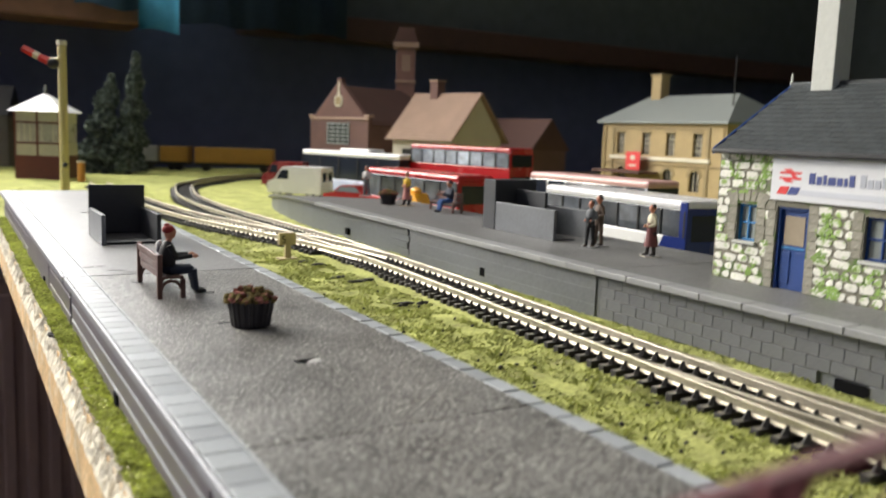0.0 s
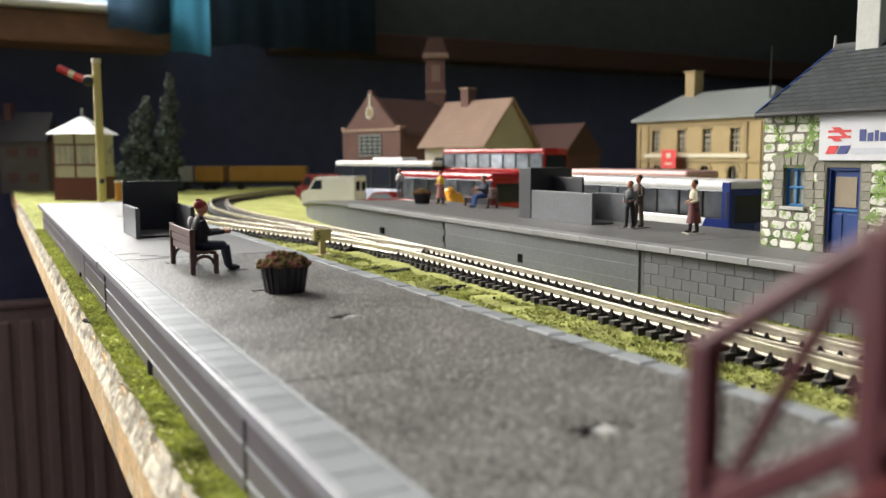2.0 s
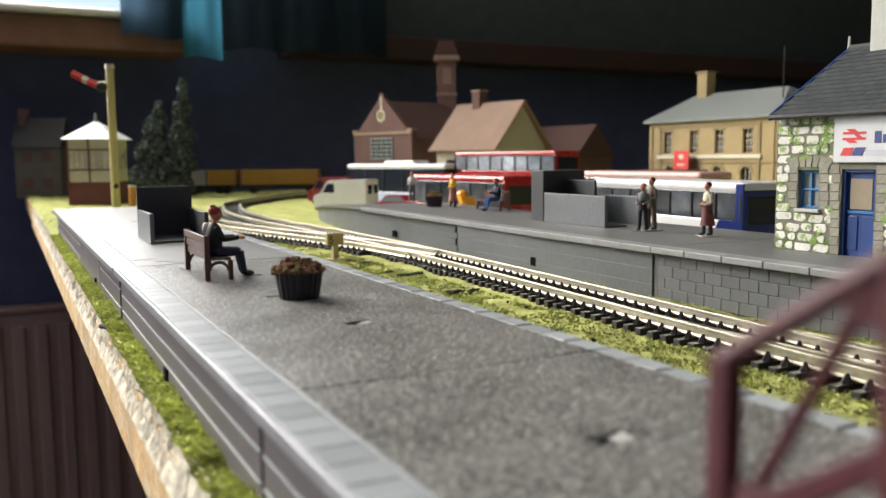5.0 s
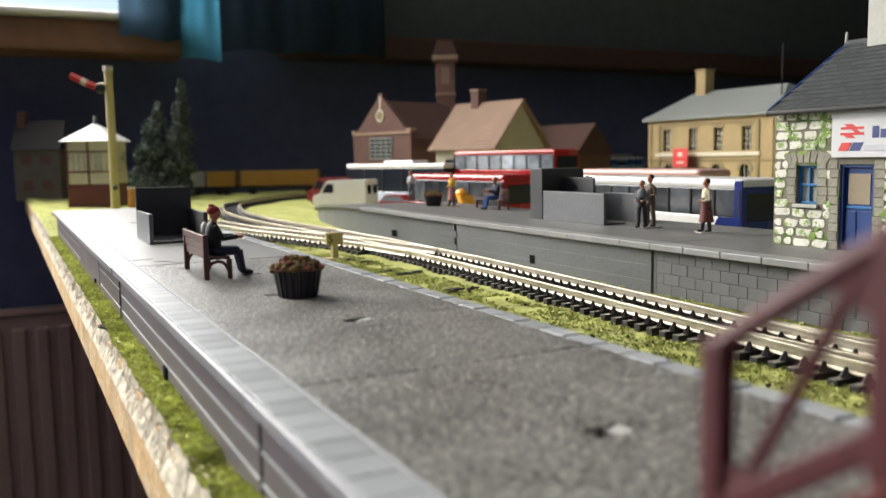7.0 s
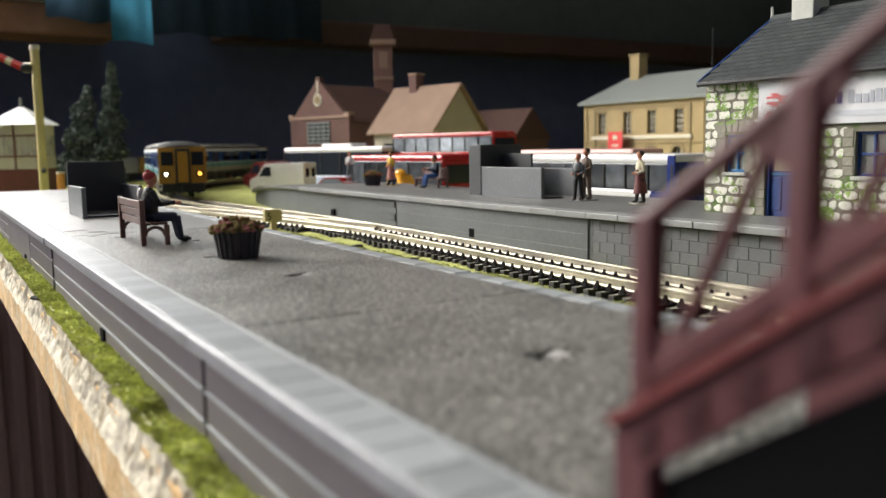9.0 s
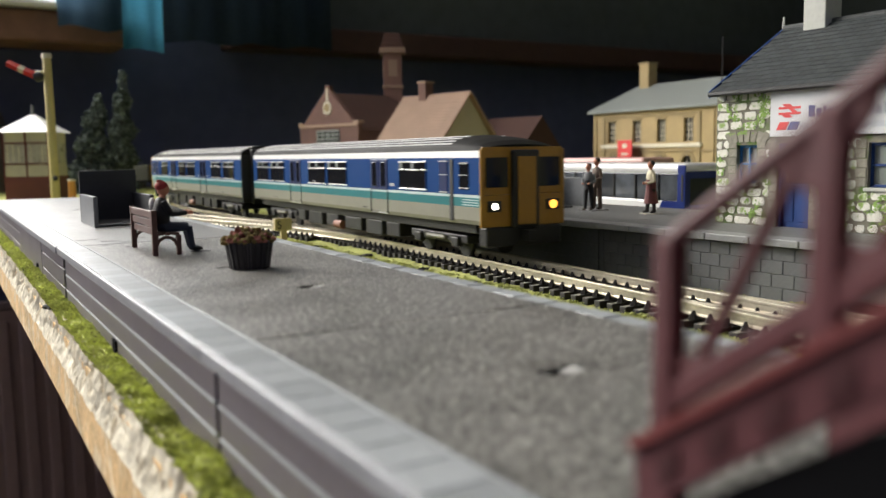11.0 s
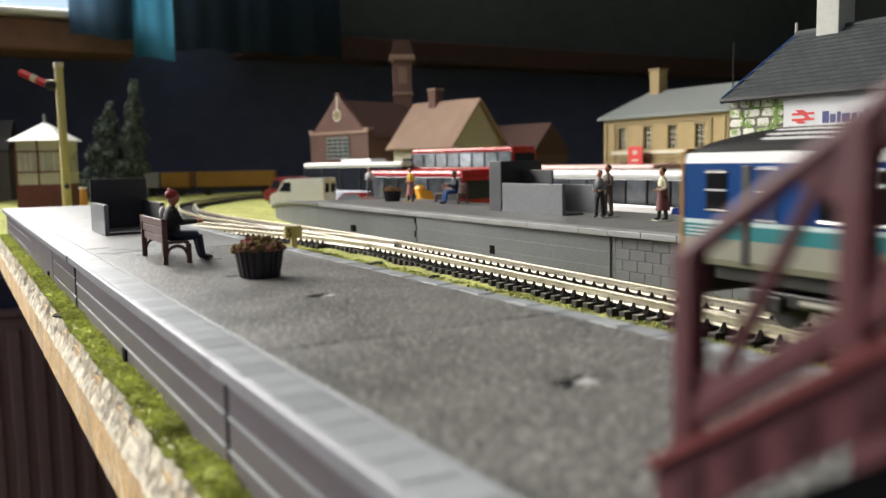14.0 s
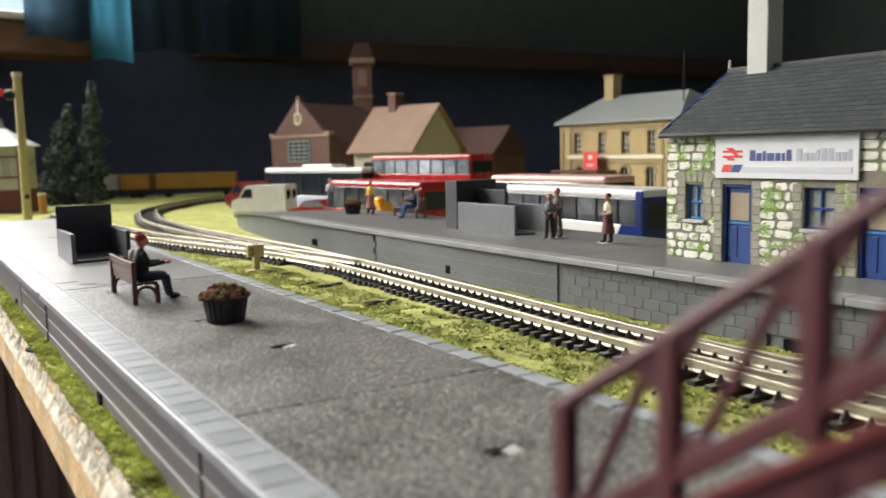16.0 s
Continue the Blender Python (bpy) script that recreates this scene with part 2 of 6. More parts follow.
# ---- room ----
def room():
    def slab(name, *b, m=M_NAVY, label=""):
        bm = B(); box(bm, *b)
        return tagged(part(name, bm, m), label, "wall", kind="structure")
    X0, X1, Y0, Z0, Z1, T = -130.0, 150.0, -130.0, -62.0, 122.0, 10.0
    slab("wall_window_low", X0, X1, WALL, WALL + T, Z0, WZ0 - 0.8, label="dark navy painted wall below the window")
    slab("wall_window_high", X0, X1, WALL, WALL + T, WZ1, Z1, label="dark navy painted wall above the window")
    slab("wall_window_side", X0, WX0, WALL, WALL + T, WZ0 - 0.8, WZ1, label="dark navy painted wall beside the window")
    slab("wall_window_end", WX1, X1, WALL, WALL + T, WZ0 - 0.8, WZ1, m=M_UPPER, label="dark grey-green wall above the wooden rail")
    slab("wall_left", X0 - T, X0, Y0, WALL + T, Z0, Z1, label="dark navy painted side wall")
    slab("wall_right", X1, X1 + T, Y0, WALL + T, Z0, Z1, m=M_UPPER, label="dark grey-green painted far side wall")
    # Unseen wall, floor and ceiling added to close the room and bounce fill.
    slab("wall_behind", X0 - T, X1 + T, Y0 - T, Y0, Z0, Z1, label="dark navy painted wall behind the layout")
    tagged(slab("floor", X0 - T, X1 + T, Y0 - T, WALL + T, Z0 - T, Z0, m=M_CARPET, label="dark brown carpeted room floor"), category="floor")
    tagged(slab("ceiling", X0 - T, X1 + T, Y0 - T, WALL + T, Z1, Z1 + T, m=M_CEIL, label="plain grey painted ceiling"), category="ceiling")
    bm = B(); box(bm, WX0 - 3, WX1 - 2.5, WALL - 9, WALL + 9, WZ0 - 0.8, WZ0, 0.3)
    tagged(part("window_sill", bm, M_WHITE), "white painted window sill in bright daylight", "window sill", kind="structure")
    bm = B(); box(bm, WX0 - 3, WX1 - 1.0, WALL - 8, WALL - 0.1, WZ0 - 4.4, WZ0 - 0.9, 0.3)
    tagged(part("sill_board", bm, M_SILLWOOD), "brown varnished board under the window sill", "board", kind="structure")
    bm = B(); box(bm, WX1 + 12, 149, WALL - 5, WALL - 0.1, WZ0 - 3.6, WZ0 - 0.4, 0.3)
    tagged(part("picture_rail", bm, M_DARKWOOD), "dark red-brown wooden rail along the wall", "rail", kind="structure")
    win = tagged(thing("window_1", (0, WALL, 0), "white framed window full of bright daylight", "window", kind="structure"))
    for name, b in (("frame_side", (WX0, WX0 + 4, 0, 5, WZ0, WZ1)), ("frame_side", (WX1 - 4, WX1, 0, 5, WZ0 + 0.02, WZ1)), ("mullion", (-50, -46, 0, 5, WZ0, WZ1)), ("frame_top", (WX0 + 4, WX1 - 4, 0, 5, WZ1 - 4, WZ1 - 0.02))):
        bm = B(); box(bm, *b, 0.3)
        part(name, bm, M_WHITE, win)


room()

# ---- baseboard and ground ----
def ground():
    random.seed(3)
    bm = B()
    xs = [-2.95 + 0.5 * i for i in range(28)] + [11 + 3 * i for i in range(46)]
    ys = [-60 + 6 * i for i in range(8)] + [-12 + 0.5 * i for i in range(84)] + [30 + 2.5 * i for i in range(27)]
    grid = []
    for y in ys:
        row = []
        for x in xs:
            z = 0.16 + 0.10 * noise.noise((x * 0.8, y * 0.8, 0)) + 0.05 * noise.noise((x * 2.7, y * 2.7, 4))
            if x < -1.9:
                z += 0.15
            if x <= -2.94:
                x += 0.14 * noise.noise((0, y * 1.3, 9)) + 0.07 * noise.noise((3, y * 4.0, 9))
            row.append(bm.verts.new((x, y, z)))
        grid.append(row)
    for a, b in zip(grid, grid[1:]):
        for i in range(len(xs) - 1):
            f = bm.faces.new((a[i], a[i + 1], b[i + 1], b[i])); f.smooth = True
    tagged(part("ground", bm, M_GRASS), "layout ground of bright green model grass with brown soil", "grass", kind="structure")
    bm = B(); box(bm, -3.0, 146, -61, 97.5, -1.26, -0.05)
    tagged(part("baseboard", bm, M_PLY), "raw wooden baseboard that carries the model railway", "baseboard", kind="structure")


ground()


def edge_strip():
    bm = B()
    rows = []
    levels = (0.0, 0.1, 0.22, 0.36, 0.5, 0.64, 0.78, 0.9, 1.0)
    for i in range(900):
        y = -14 + 0.09 * i
        n1, n2 = noise.noise((0, y * 1.3, 9)), noise.noise((3, y * 4.0, 9))
        top = -2.95 + 0.14 * n1 + 0.07 * n2
        low = -0.52 + 0.1 * n1 + 0.04 * noise.noise((7, y * 5.0, 1))
        row = []
        for u in levels:
            z = 0.31 + 0.04 * n2 + (low - 0.31) * u
            rough = 0.06 * noise.noise((y * 2.2, z * 3.0, 5)) + 0.035 * noise.noise((y * 6.5, z * 7.0, 2))
            row.append(bm.verts.new((top + (-3.13 - top) * (0.35 * u + 0.65 * u * u) + rough * (0.3 + math.sin(math.pi * u)), y, z)))
        row += [bm.verts.new((-3.17 + 0.015 * n1, y, -1.25)), bm.verts.new((-3.0, y, -1.27))]
        rows.append(row)
    for a, b in zip(rows, rows[1:]):
        for i in range(len(levels) + 1):
            bm.faces.new((a[i], b[i], b[i + 1], a[i + 1])).material_index = int(i >= len(levels) - 1)
    tagged(part("plaster_edge", bm, [M_PLASTER, M_PLY]), "rough tan plaster edge of the layout board", "plaster edge", kind="structure")


edge_strip()


# ---- tracks ----
def smooth(points, step=0.3):
    """Points along a smooth curve through the given ones, at even steps: (x, y)."""
    pts = [Vector((*p, 0)) for p in points]
    pts = [2 * pts[0] - pts[1]] + pts + [2 * pts[-1] - pts[-2]]
    dense = []
    for a, b, c, d in zip(pts, pts[1:], pts[2:], pts[3:]):
        for i in range(40):
            t = i / 40
            dense.append(0.5 * ((2 * b) + (c - a) * t + (2 * a - 5 * b + 4 * c - d) * t * t + (3 * b - a - 3 * c + d) * t ** 3))
    dense.append(pts[-2])
    out, acc, prev = [dense[0]], 0.0, dense[0]
    for p in dense[1:]:
        acc += (p - prev).length
        prev = p
        if acc >= step:
            out.append(p); acc = 0.0
    return out


MAIN = [(144, 87.0), (120, 86.9), (95, 86.5), (70, 86), (48, 84), (35, 80.5), (26, 76), (19, 70), (14.5, 63.5), (11.8, 58.5), (10.4, 53), (9.25, 47), (8.8, 41), (8.75, 36), (8.95, 31), (9.2, 26), (9.3, 21), (9.2, 15), (8.98, 10), (8.68, 5), (8.38, 0), (8.08, -5), (7.78, -10), (7.48, -15), (6.6, -30), (5.1, -55)]
BAY = [(9.2, 17), (8.75, 21), (7.7, 26), (6.6, 31), (5.9, 36), (5.5, 42), (5.3, 48), (5.3, 60)]
LOOP = [(8.62, 4), (8.5, 1), (8.58, -2.5), (8.78, -6), (8.98, -10), (9.05, -16), (9.05, -30)]
RAIL_TOP = 0.5


def sleeper_mesh():
    bm = B()
    box(bm, -1.05, 1.05, -0.1, 0.1, 0.0, 0.2, 0.015)
    for x in (-0.63, 0.63):
        for s in (-1, 1):
            rod(bm, (x + s * 0.13, 0, 0.18), (x + s * 0.09, 0, 0.37), 0.1, 0.03, sides=5)
    return mesh_of("sleeper", bm, M_SLEEPER)


SLEEPER = sleeper_mesh()


def rail(bm, line, off):
    prof = [(-0.065, 0.26), (0.065, 0.26), (0.065, 0.28), (0.03, 0.31), (0.03, 0.42), (0.055, 0.44), (0.055, 0.49), (0.045, 0.5), (-0.045, 0.5), (-0.055, 0.49), (-0.055, 0.44), (-0.03, 0.42), (-0.03, 0.31), (-0.065, 0.28)]
    rings = []
    for i, p in enumerate(line):
        d = (line[min(i + 1, len(line) - 1)] - line[max(i - 1, 0)]).normalized()
        nrm = Vector((-d.y, d.x, 0))
        rings.append([bm.verts.new(p + nrm * (off + u) + Vector((0, 0, w))) for u, w in prof])
    for a, b in zip(rings, rings[1:]):
        for j in range(len(prof)):
            k = (j + 1) % len(prof)
            bm.faces.new((a[j], b[j], b[k], a[k]))


def track(name, points, label, skip=lambda p: False, rails=(-0.63, 0.63)):
    line = smooth(points)
    th = thing(name, (0, 0, 0.1), label, "railway track", "model railway tracks")
    for off in rails:
        bm = B(); rail(bm, line, off)
        part("rail", bm, M_RAIL, th)
    run, due = 0.0, 0.0
    verts, faces = [], []
    for a, b in zip(line, line[1:]):
        d = b - a
        while due < run + d.length:
            p = a + d * ((due - run) / d.length)
            due += 0.445
            if skip(p) or p.y < -25:
                continue
            turn = math.degrees(math.atan2(d.y, d.x)) + 90
            if p.y < 46 and p.x < 12:
                piece("sleeper", SLEEPER, th, (p.x, p.y, 0, turn))
            else:
                m, k = spot(p.x, p.y, 0, turn), len(verts)
                verts += [m @ v.co for v in SLEEPER.vertices]
                faces += [tuple(k + i for i in f.vertices) for f in SLEEPER.polygons]
        run += d.length
    if verts:
        me = bpy.data.meshes.new("distant_sleeper")
        me.from_pydata(verts, [], faces)
        me.materials.append(M_SLEEPER)
        ob = new("distant_sleeper", me)
        ob.parent = th
        ob["kind"] = "stuff"
    return th


track("main_track", MAIN, "curving model railway track with black sleepers and shiny rails")
track("bay_track", BAY, "turnout branch with shiny rails beside the near platform", skip=lambda p: p.y < 20.5)
track("loop_track", LOOP, "diverging turnout rails beside the far platform", skip=lambda p: p.y > -3)

# ---- platforms ----
def slab_mesh(w, l, h, bev=0.01):
    bm = B(); box(bm, -w / 2, w / 2, -l / 2 + 0.006, l / 2 - 0.006, -h, 0, bev)
    return mesh_of("slab", bm, M_COPING)


def near_platform():
    right, wl = 2.14, -2.55
    sections = ((-30, -3.3, 0.0, -2.77), (-3.296, 9.2, 0.0, -2.77), (9.25, 37.2, 0.0, -2.79))
    slab_l, slab_r = slab_mesh(0.49, 0.47, 0.16), slab_mesh(0.32, 0.585, 0.16, 0.02)
    for k, (y0, y1, lift, left) in enumerate(sections):
        th = thing("platform_section", (0, 0, 0), "dark grey plastic platform section with a gritty top", "platform", "near platform sections")
        bm = B()
        # top deck with square peg holes on the centre line, as strips round the holes
        holes = [y for y in (-24.9, -18.7, -12.5, -6.23, 0.0, 12.5, 25.0) if y0 + 0.4 < y < y1 - 0.4]
        x0, x1, zt, zb = left + 0.6, right - 0.3, P - 0.006 + lift * 0.3, P - 0.3
        panel(bm, (x0, x1), (y0 + 0.018, y1 - 0.018), [(-0.37, 0.05, h - 0.1, h + 0.14) for h in holes], lambda u, v, w: (u, v, zt if w == 0 else zb))
        part("deck", bm, M_DECK if k == 2 else M_TARMAC, th)
        if holes:
            for h in holes:
                # Black box paints the shade down in the peg hole.
                bm = B(); box(bm, -0.42, 0.1, h - 0.16, h + 0.18, zb - 0.35, zb - 0.02)
                part("peg_socket", bm, M_HOLE, th, "dark square peg hole")
                # Pale wedge paints the light that falls on the inner wall.
                bm = B(); prism(bm, [(-0.13, zb), (0.046, zb), (0.046, zt - 0.006), (-0.13, zt - 0.03)], "y", h - 0.095, h + 0.135)
                part("peg_socket_lip", bm, M_LIPPALE, th, "inner wall of the peg hole, painted pale as lit")
        # left wall of long horizontal boards with pale ridges
        bm = B(); box(bm, wl, wl + 0.3, y0, y1, 0.0, P - 0.16)
        part("wall_core", bm, M_PLASTIC, th)
        if k < 2:
            for z0, z1 in ((0.05, 0.55), (0.59, 0.92), (0.96, 1.29), (1.33, 1.43)):
                bm = B(); box(bm, wl - 0.05, wl, y0 + 0.06, y1 - 0.06, z0, z1, 0.02)
                part("wall_board", bm, M_BOARD, th)
            for z in (0.57, 0.94, 1.31):
                bm = B(); box(bm, wl - (0.07 if z < 1.2 else 0.055), wl, y0 + 0.06, y1 - 0.06, z - 0.018, z + 0.018, 0.01)
                part("wall_ridge", bm, M_COPING, th, "pale moulded ridge line")
        else:
            for z0, z1 in ((0.05, 0.55), (0.58, 1.0), (1.03, 1.42)):
                for a, b in ((9.7, 14.6), (22.0, 37.1)):
                    bm = B(); box(bm, wl - 0.04, wl, a, b, z0, z1, 0.02)
                    part("wall_board", bm, M_BOARD, th)
            bm = B(); box(bm, wl - 0.05, wl, 14.65, 21.95, 0.05, 1.42, 0.03)
            part("wall_panel", bm, M_BOARD, th)
        for h in ((2.93,) if k == 1 else (-9.9,) if k == 0 else (15.8,)):
            # Black block on the wall face paints the dark inside a hole.
            bm = B(); box(bm, wl - 0.09, wl + 0.1, h - 0.14, h + 0.14, 0.3, 0.54)
            part("wall_socket", bm, M_HOLE, th, "small black square hole")
        bm = B(); box(bm, left + 0.1, left + 0.5, y0, y1, P - 0.2, P - 0.13, 0.02)
        part("coping_bed", bm, M_BOARD, th)
        # Lip colour is pale to paint the highlight along the outer edge.
        bm = B(); box(bm, left, left + 0.06, y0 + 0.002, y1 - 0.002, P - 0.16, P + 0.006 + lift * 0.3, 0.022)
        part("coping_lip", bm, M_LIP, th, "outer lip painted pale as a highlight")
        # Thin pale strip added for the highlight on the rounded inner edge.
        bm = B(); box(bm, left + 0.58, left + 0.61, y0 + 0.002, y1 - 0.002, P - 0.16, P + 0.003 + lift * 0.3, 0.008)
        part("coping_inner_edge", bm, M_COPING, th, "pale strip standing for the highlight on the inner coping edge")
        bm = B(); box(bm, right - 0.28, right - 0.1, y0, y1, 0.0, P - 0.14)
        part("track_side_wall", bm, M_PLASTIC, th)
        n = int((y1 - y0) / 0.47)
        for i in range(n):
            piece("coping_slab", slab_l, th, (left + 0.32, y0 + (i + 0.5) * (y1 - y0) / n, P + lift * 0.3))
        n = int((y1 - y0) / 0.62)
        for i in range(n):
            piece("edge_slab", slab_r, th, (right - 0.16, y0 + (i + 0.5) * (y1 - y0) / n, P + lift * 0.3 + (0.006 if i % 2 else 0.0)))
    # end wall
    bm = B(); box(bm, -2.49, right - 0.2, 37.2, 37.5, 0, P, 0.03)
    tagged(part("platform_end", bm, M_PLASTIC), "grey plastic end wall of the near platform", "platform end")


near_platform()


def glue_marks():
    random.seed(17)
    for x, y, l, w, a in ((-1.9, 10.6, 0.5, 0.1, 10), (-1.5, 9.9, 0.35, 0.06, -15), (-1.75, 8.8, 0.22, 0.08, 30), (-1.35, 8.2, 0.3, 0.07, 80), (-1.1, 9.5, 0.4, 0.05, 5), (-0.7, 10.4, 0.3, 0.07, 20)):
        bm = B()
        ring = [(l * (0.5 + 0.2 * random.random()) * math.cos(2 * math.pi * i / 11), w * (0.5 + 0.6 * random.random()) * math.sin(2 * math.pi * i / 11)) for i in range(11)]
        prism(bm, ring, "z", 0.0, 0.006)
        tagged(part("glue_mark", bm, M_GLUE, None, "", (x, y, P + 0.001, a)), "pale dried glue mark on the platform top", "glue mark", "glue marks")


M_GLUE = mat("dried_glue", (0.42, 0.42, 0.41), 0.25, var=0.2, coarse=3.0, fine=12, bump=0.1)
glue_marks()


def far_platform():
    front = 10.95
    back = 17.0
    th = thing("platform_section", (0, 0, 0), "grey plastic platform with smooth wall and rounded end", "platform", "far platform sections")
    # plan of the far section; beyond the last straight it ramps down to the ground
    plan = [(front, 6.14), (front + 0.05, 12), (front + 0.15, 18), (front + 0.3, 24), (front + 0.45, 30.0), (back, 30.0), (back, 6.14)]
    bm = B(); prism(bm, plan, "z", P - 0.14, P)
    part("deck", bm, M_TARMAC2, th)
    wall = [(x + (0.25 if x < back - 1 else -0.2), y) for x, y in plan]
    bm = B(); prism(bm, wall, "z", 0, P - 0.14)
    part("side_wall", bm, M_PLASTIC2, th)
    ramp = [(front + 0.45, 30.0, 1.0), (front + 0.6, 32.0, 0.99), (front + 0.9, 35.0, 0.93), (front + 1.35, 38.0, 0.82), (front + 1.9, 40.6, 0.68), (front + 2.5, 42.6, 0.54), (front + 3.3, 43.9, 0.44), (back, 44.4, 0.4), (back, 30.0, 1.0)]
    def shell(inset, drop, name, m, label):
        bm = B()
        ring = [(x + (inset if x < back - 1 else -inset), y - (inset if y > 43 else 0), P * k) for x, y, k in ramp]
        low = [bm.verts.new((x, y, 0 if drop is None else z - drop)) for x, y, z in ring]
        top = [bm.verts.new((x, y, z - (0.14 if drop is None else 0))) for x, y, z in ring]
        for i in range(len(ring)):
            j = (i + 1) % len(ring)
            bm.faces.new((low[i], low[j], top[j], top[i]))
        bm.faces.new(top); bm.faces.new(low[::-1])
        bmesh.ops.recalc_face_normals(bm, faces=bm.faces[:])
        part(name, bm, m, th, label)
    shell(0.25, None, "ramp_wall", M_PLASTIC2, "grey plastic wall of the curved ramp")
    shell(0.0, 0.136, "ramp", M_TARMAC2, "grey ramp that slopes to a rounded end")
    edge = smooth(plan[:5], 1.25)
    for a, b in zip(edge, edge[1:]):
        d = b - a
        mid = (a + b) / 2
        n = Vector((d.y, -d.x, 0)).normalized()
        c = mid + n * 0.28
        bm = B(); box(bm, -0.3, 0.3, -d.length / 2 + 0.005, d.length / 2 - 0.005, -0.17, 0.012, 0.015)
        part("coping_slab", bm, M_COPING2, th, at=(c.x, c.y, P, math.degrees(math.atan2(d.y, d.x)) - 90))
    for y0, y1 in ((6.3, 17.9),):
        for z0, z1 in ((0.05, 0.508), (0.511, 0.958), (0.961, 1.4)):
            bm = B(); box(bm, front + 0.2, front + 0.24, y0, y1, z0, z1, 0.005)
            part("wall_board", bm, M_PLASTIC2, th)
    for y, x in ((12.4, front + 0.22), (24.9, front + 0.48)):
        # Holes as black blocks, their inner shade put into the colour.
        bm = B(); box(bm, x - 0.03, x + 0.2, y - 0.16, y + 0.16, 0.38, 0.68)
        part("wall_socket", bm, M_HOLE, th, "small black square hole")
    bm = B()
    for r in range(4):
        for i in range(14):
            y = 18.2 + 0.3 * i + (0.15 if r % 2 else 0)
            box(bm, front + 0.36 + 0.02 * i - 0.03, front + 0.5 + 0.02 * i, y + 0.02, y + 0.28, 0.3 + 0.27 * r, 0.54 + 0.27 * r)
    tagged(part("brick_panel", bm, M_PLASTIC2, th), kind="stuff")
    th = thing("platform_section", (0, 0, 0), "grey plastic platform with moulded block wall under the station", "platform", "far platform sections")
    bm = B(); box(bm, front + 0.02, 26, -30, 6.1, P - 0.14, P)
    part("deck", bm, M_TARMAC2, th)
    bm = B(); box(bm, front + 0.28, 25.8, -30, 6.1, 0, P - 0.14)
    part("side_wall", bm, M_PLASTIC2, th)
    cop = slab_mesh2(0.62, 1.3)
    for i in range(27):
        piece("coping_slab", cop, th, (front + 0.26, 6.1 - 0.65 - 1.32 * i, P + 0.014))
    bm = B(); box(bm, 0, 0.09, -0.293, 0.293, -0.149, 0.149, 0.012)
    block = mesh_of("wall_block", bm, M_BRICK)
    bm = B(); box(bm, 0, 0.09, -0.143, 0.143, -0.149, 0.149, 0.012)
    half = mesh_of("wall_block", bm, M_BRICK)
    for r in range(4):
        for i in range(38):
            y = 5.78 - 0.6 * i + (0.3 if r % 2 else 0)
            z = 0.32 + 0.311 * r
            if y > 5.79:
                piece("wall_block", half, th, (front + 0.2, 5.93, z))
            elif not (r == 0 and abs(y + 1.96) < 0.55):
                piece("wall_block", block, th, (front + 0.2, y, z))
    # Black block painted as the shaded inside of a hole.
    bm = B(); box(bm, front + 0.18, front + 0.3, 5.6 - 0.84 * 9 - 0.4, 5.6 - 0.84 * 9 + 0.4, 0.1, 0.42)
    part("wall_socket", bm, M_HOLE, th, "small black square hole")


M_TARMAC2 = mat("far_platform_top", (0.125, 0.125, 0.125), 0.5, var=0.4, coarse=0.6, fine=12, bump=0.3, speck=0.25)
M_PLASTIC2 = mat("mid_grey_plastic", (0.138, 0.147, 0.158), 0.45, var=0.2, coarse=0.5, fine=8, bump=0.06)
M_COPING2 = mat("far_coping_plastic", (0.27, 0.275, 0.28), 0.42, var=0.12, coarse=0.8, fine=10, bump=0.08, island=0.08)


def slab_mesh2(w, l):
    bm = B(); box(bm, -w / 2, w / 2, -l / 2 + 0.005, l / 2 - 0.005, -0.17, 0, 0.018)
    return mesh_of("slab", bm, M_COPING2)


far_platform()


# ---- subway stair enclosures ----
def stair_enclosure(at, label, long, wide, low, high, tall):
    th = thing("stair_enclosure", at, label, "stair enclosure", "platform stairwells")
    w = 0.13
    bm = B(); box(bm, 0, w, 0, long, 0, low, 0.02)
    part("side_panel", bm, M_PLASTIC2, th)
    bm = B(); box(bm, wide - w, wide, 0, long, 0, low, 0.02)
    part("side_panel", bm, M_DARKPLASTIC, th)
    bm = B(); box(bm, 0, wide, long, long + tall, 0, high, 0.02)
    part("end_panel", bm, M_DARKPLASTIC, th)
    bm = B(); box(bm, w, wide - w, 0.2, long, 0.0, 0.06)
    part("stair_floor", bm, M_TREAD, th)
    return th


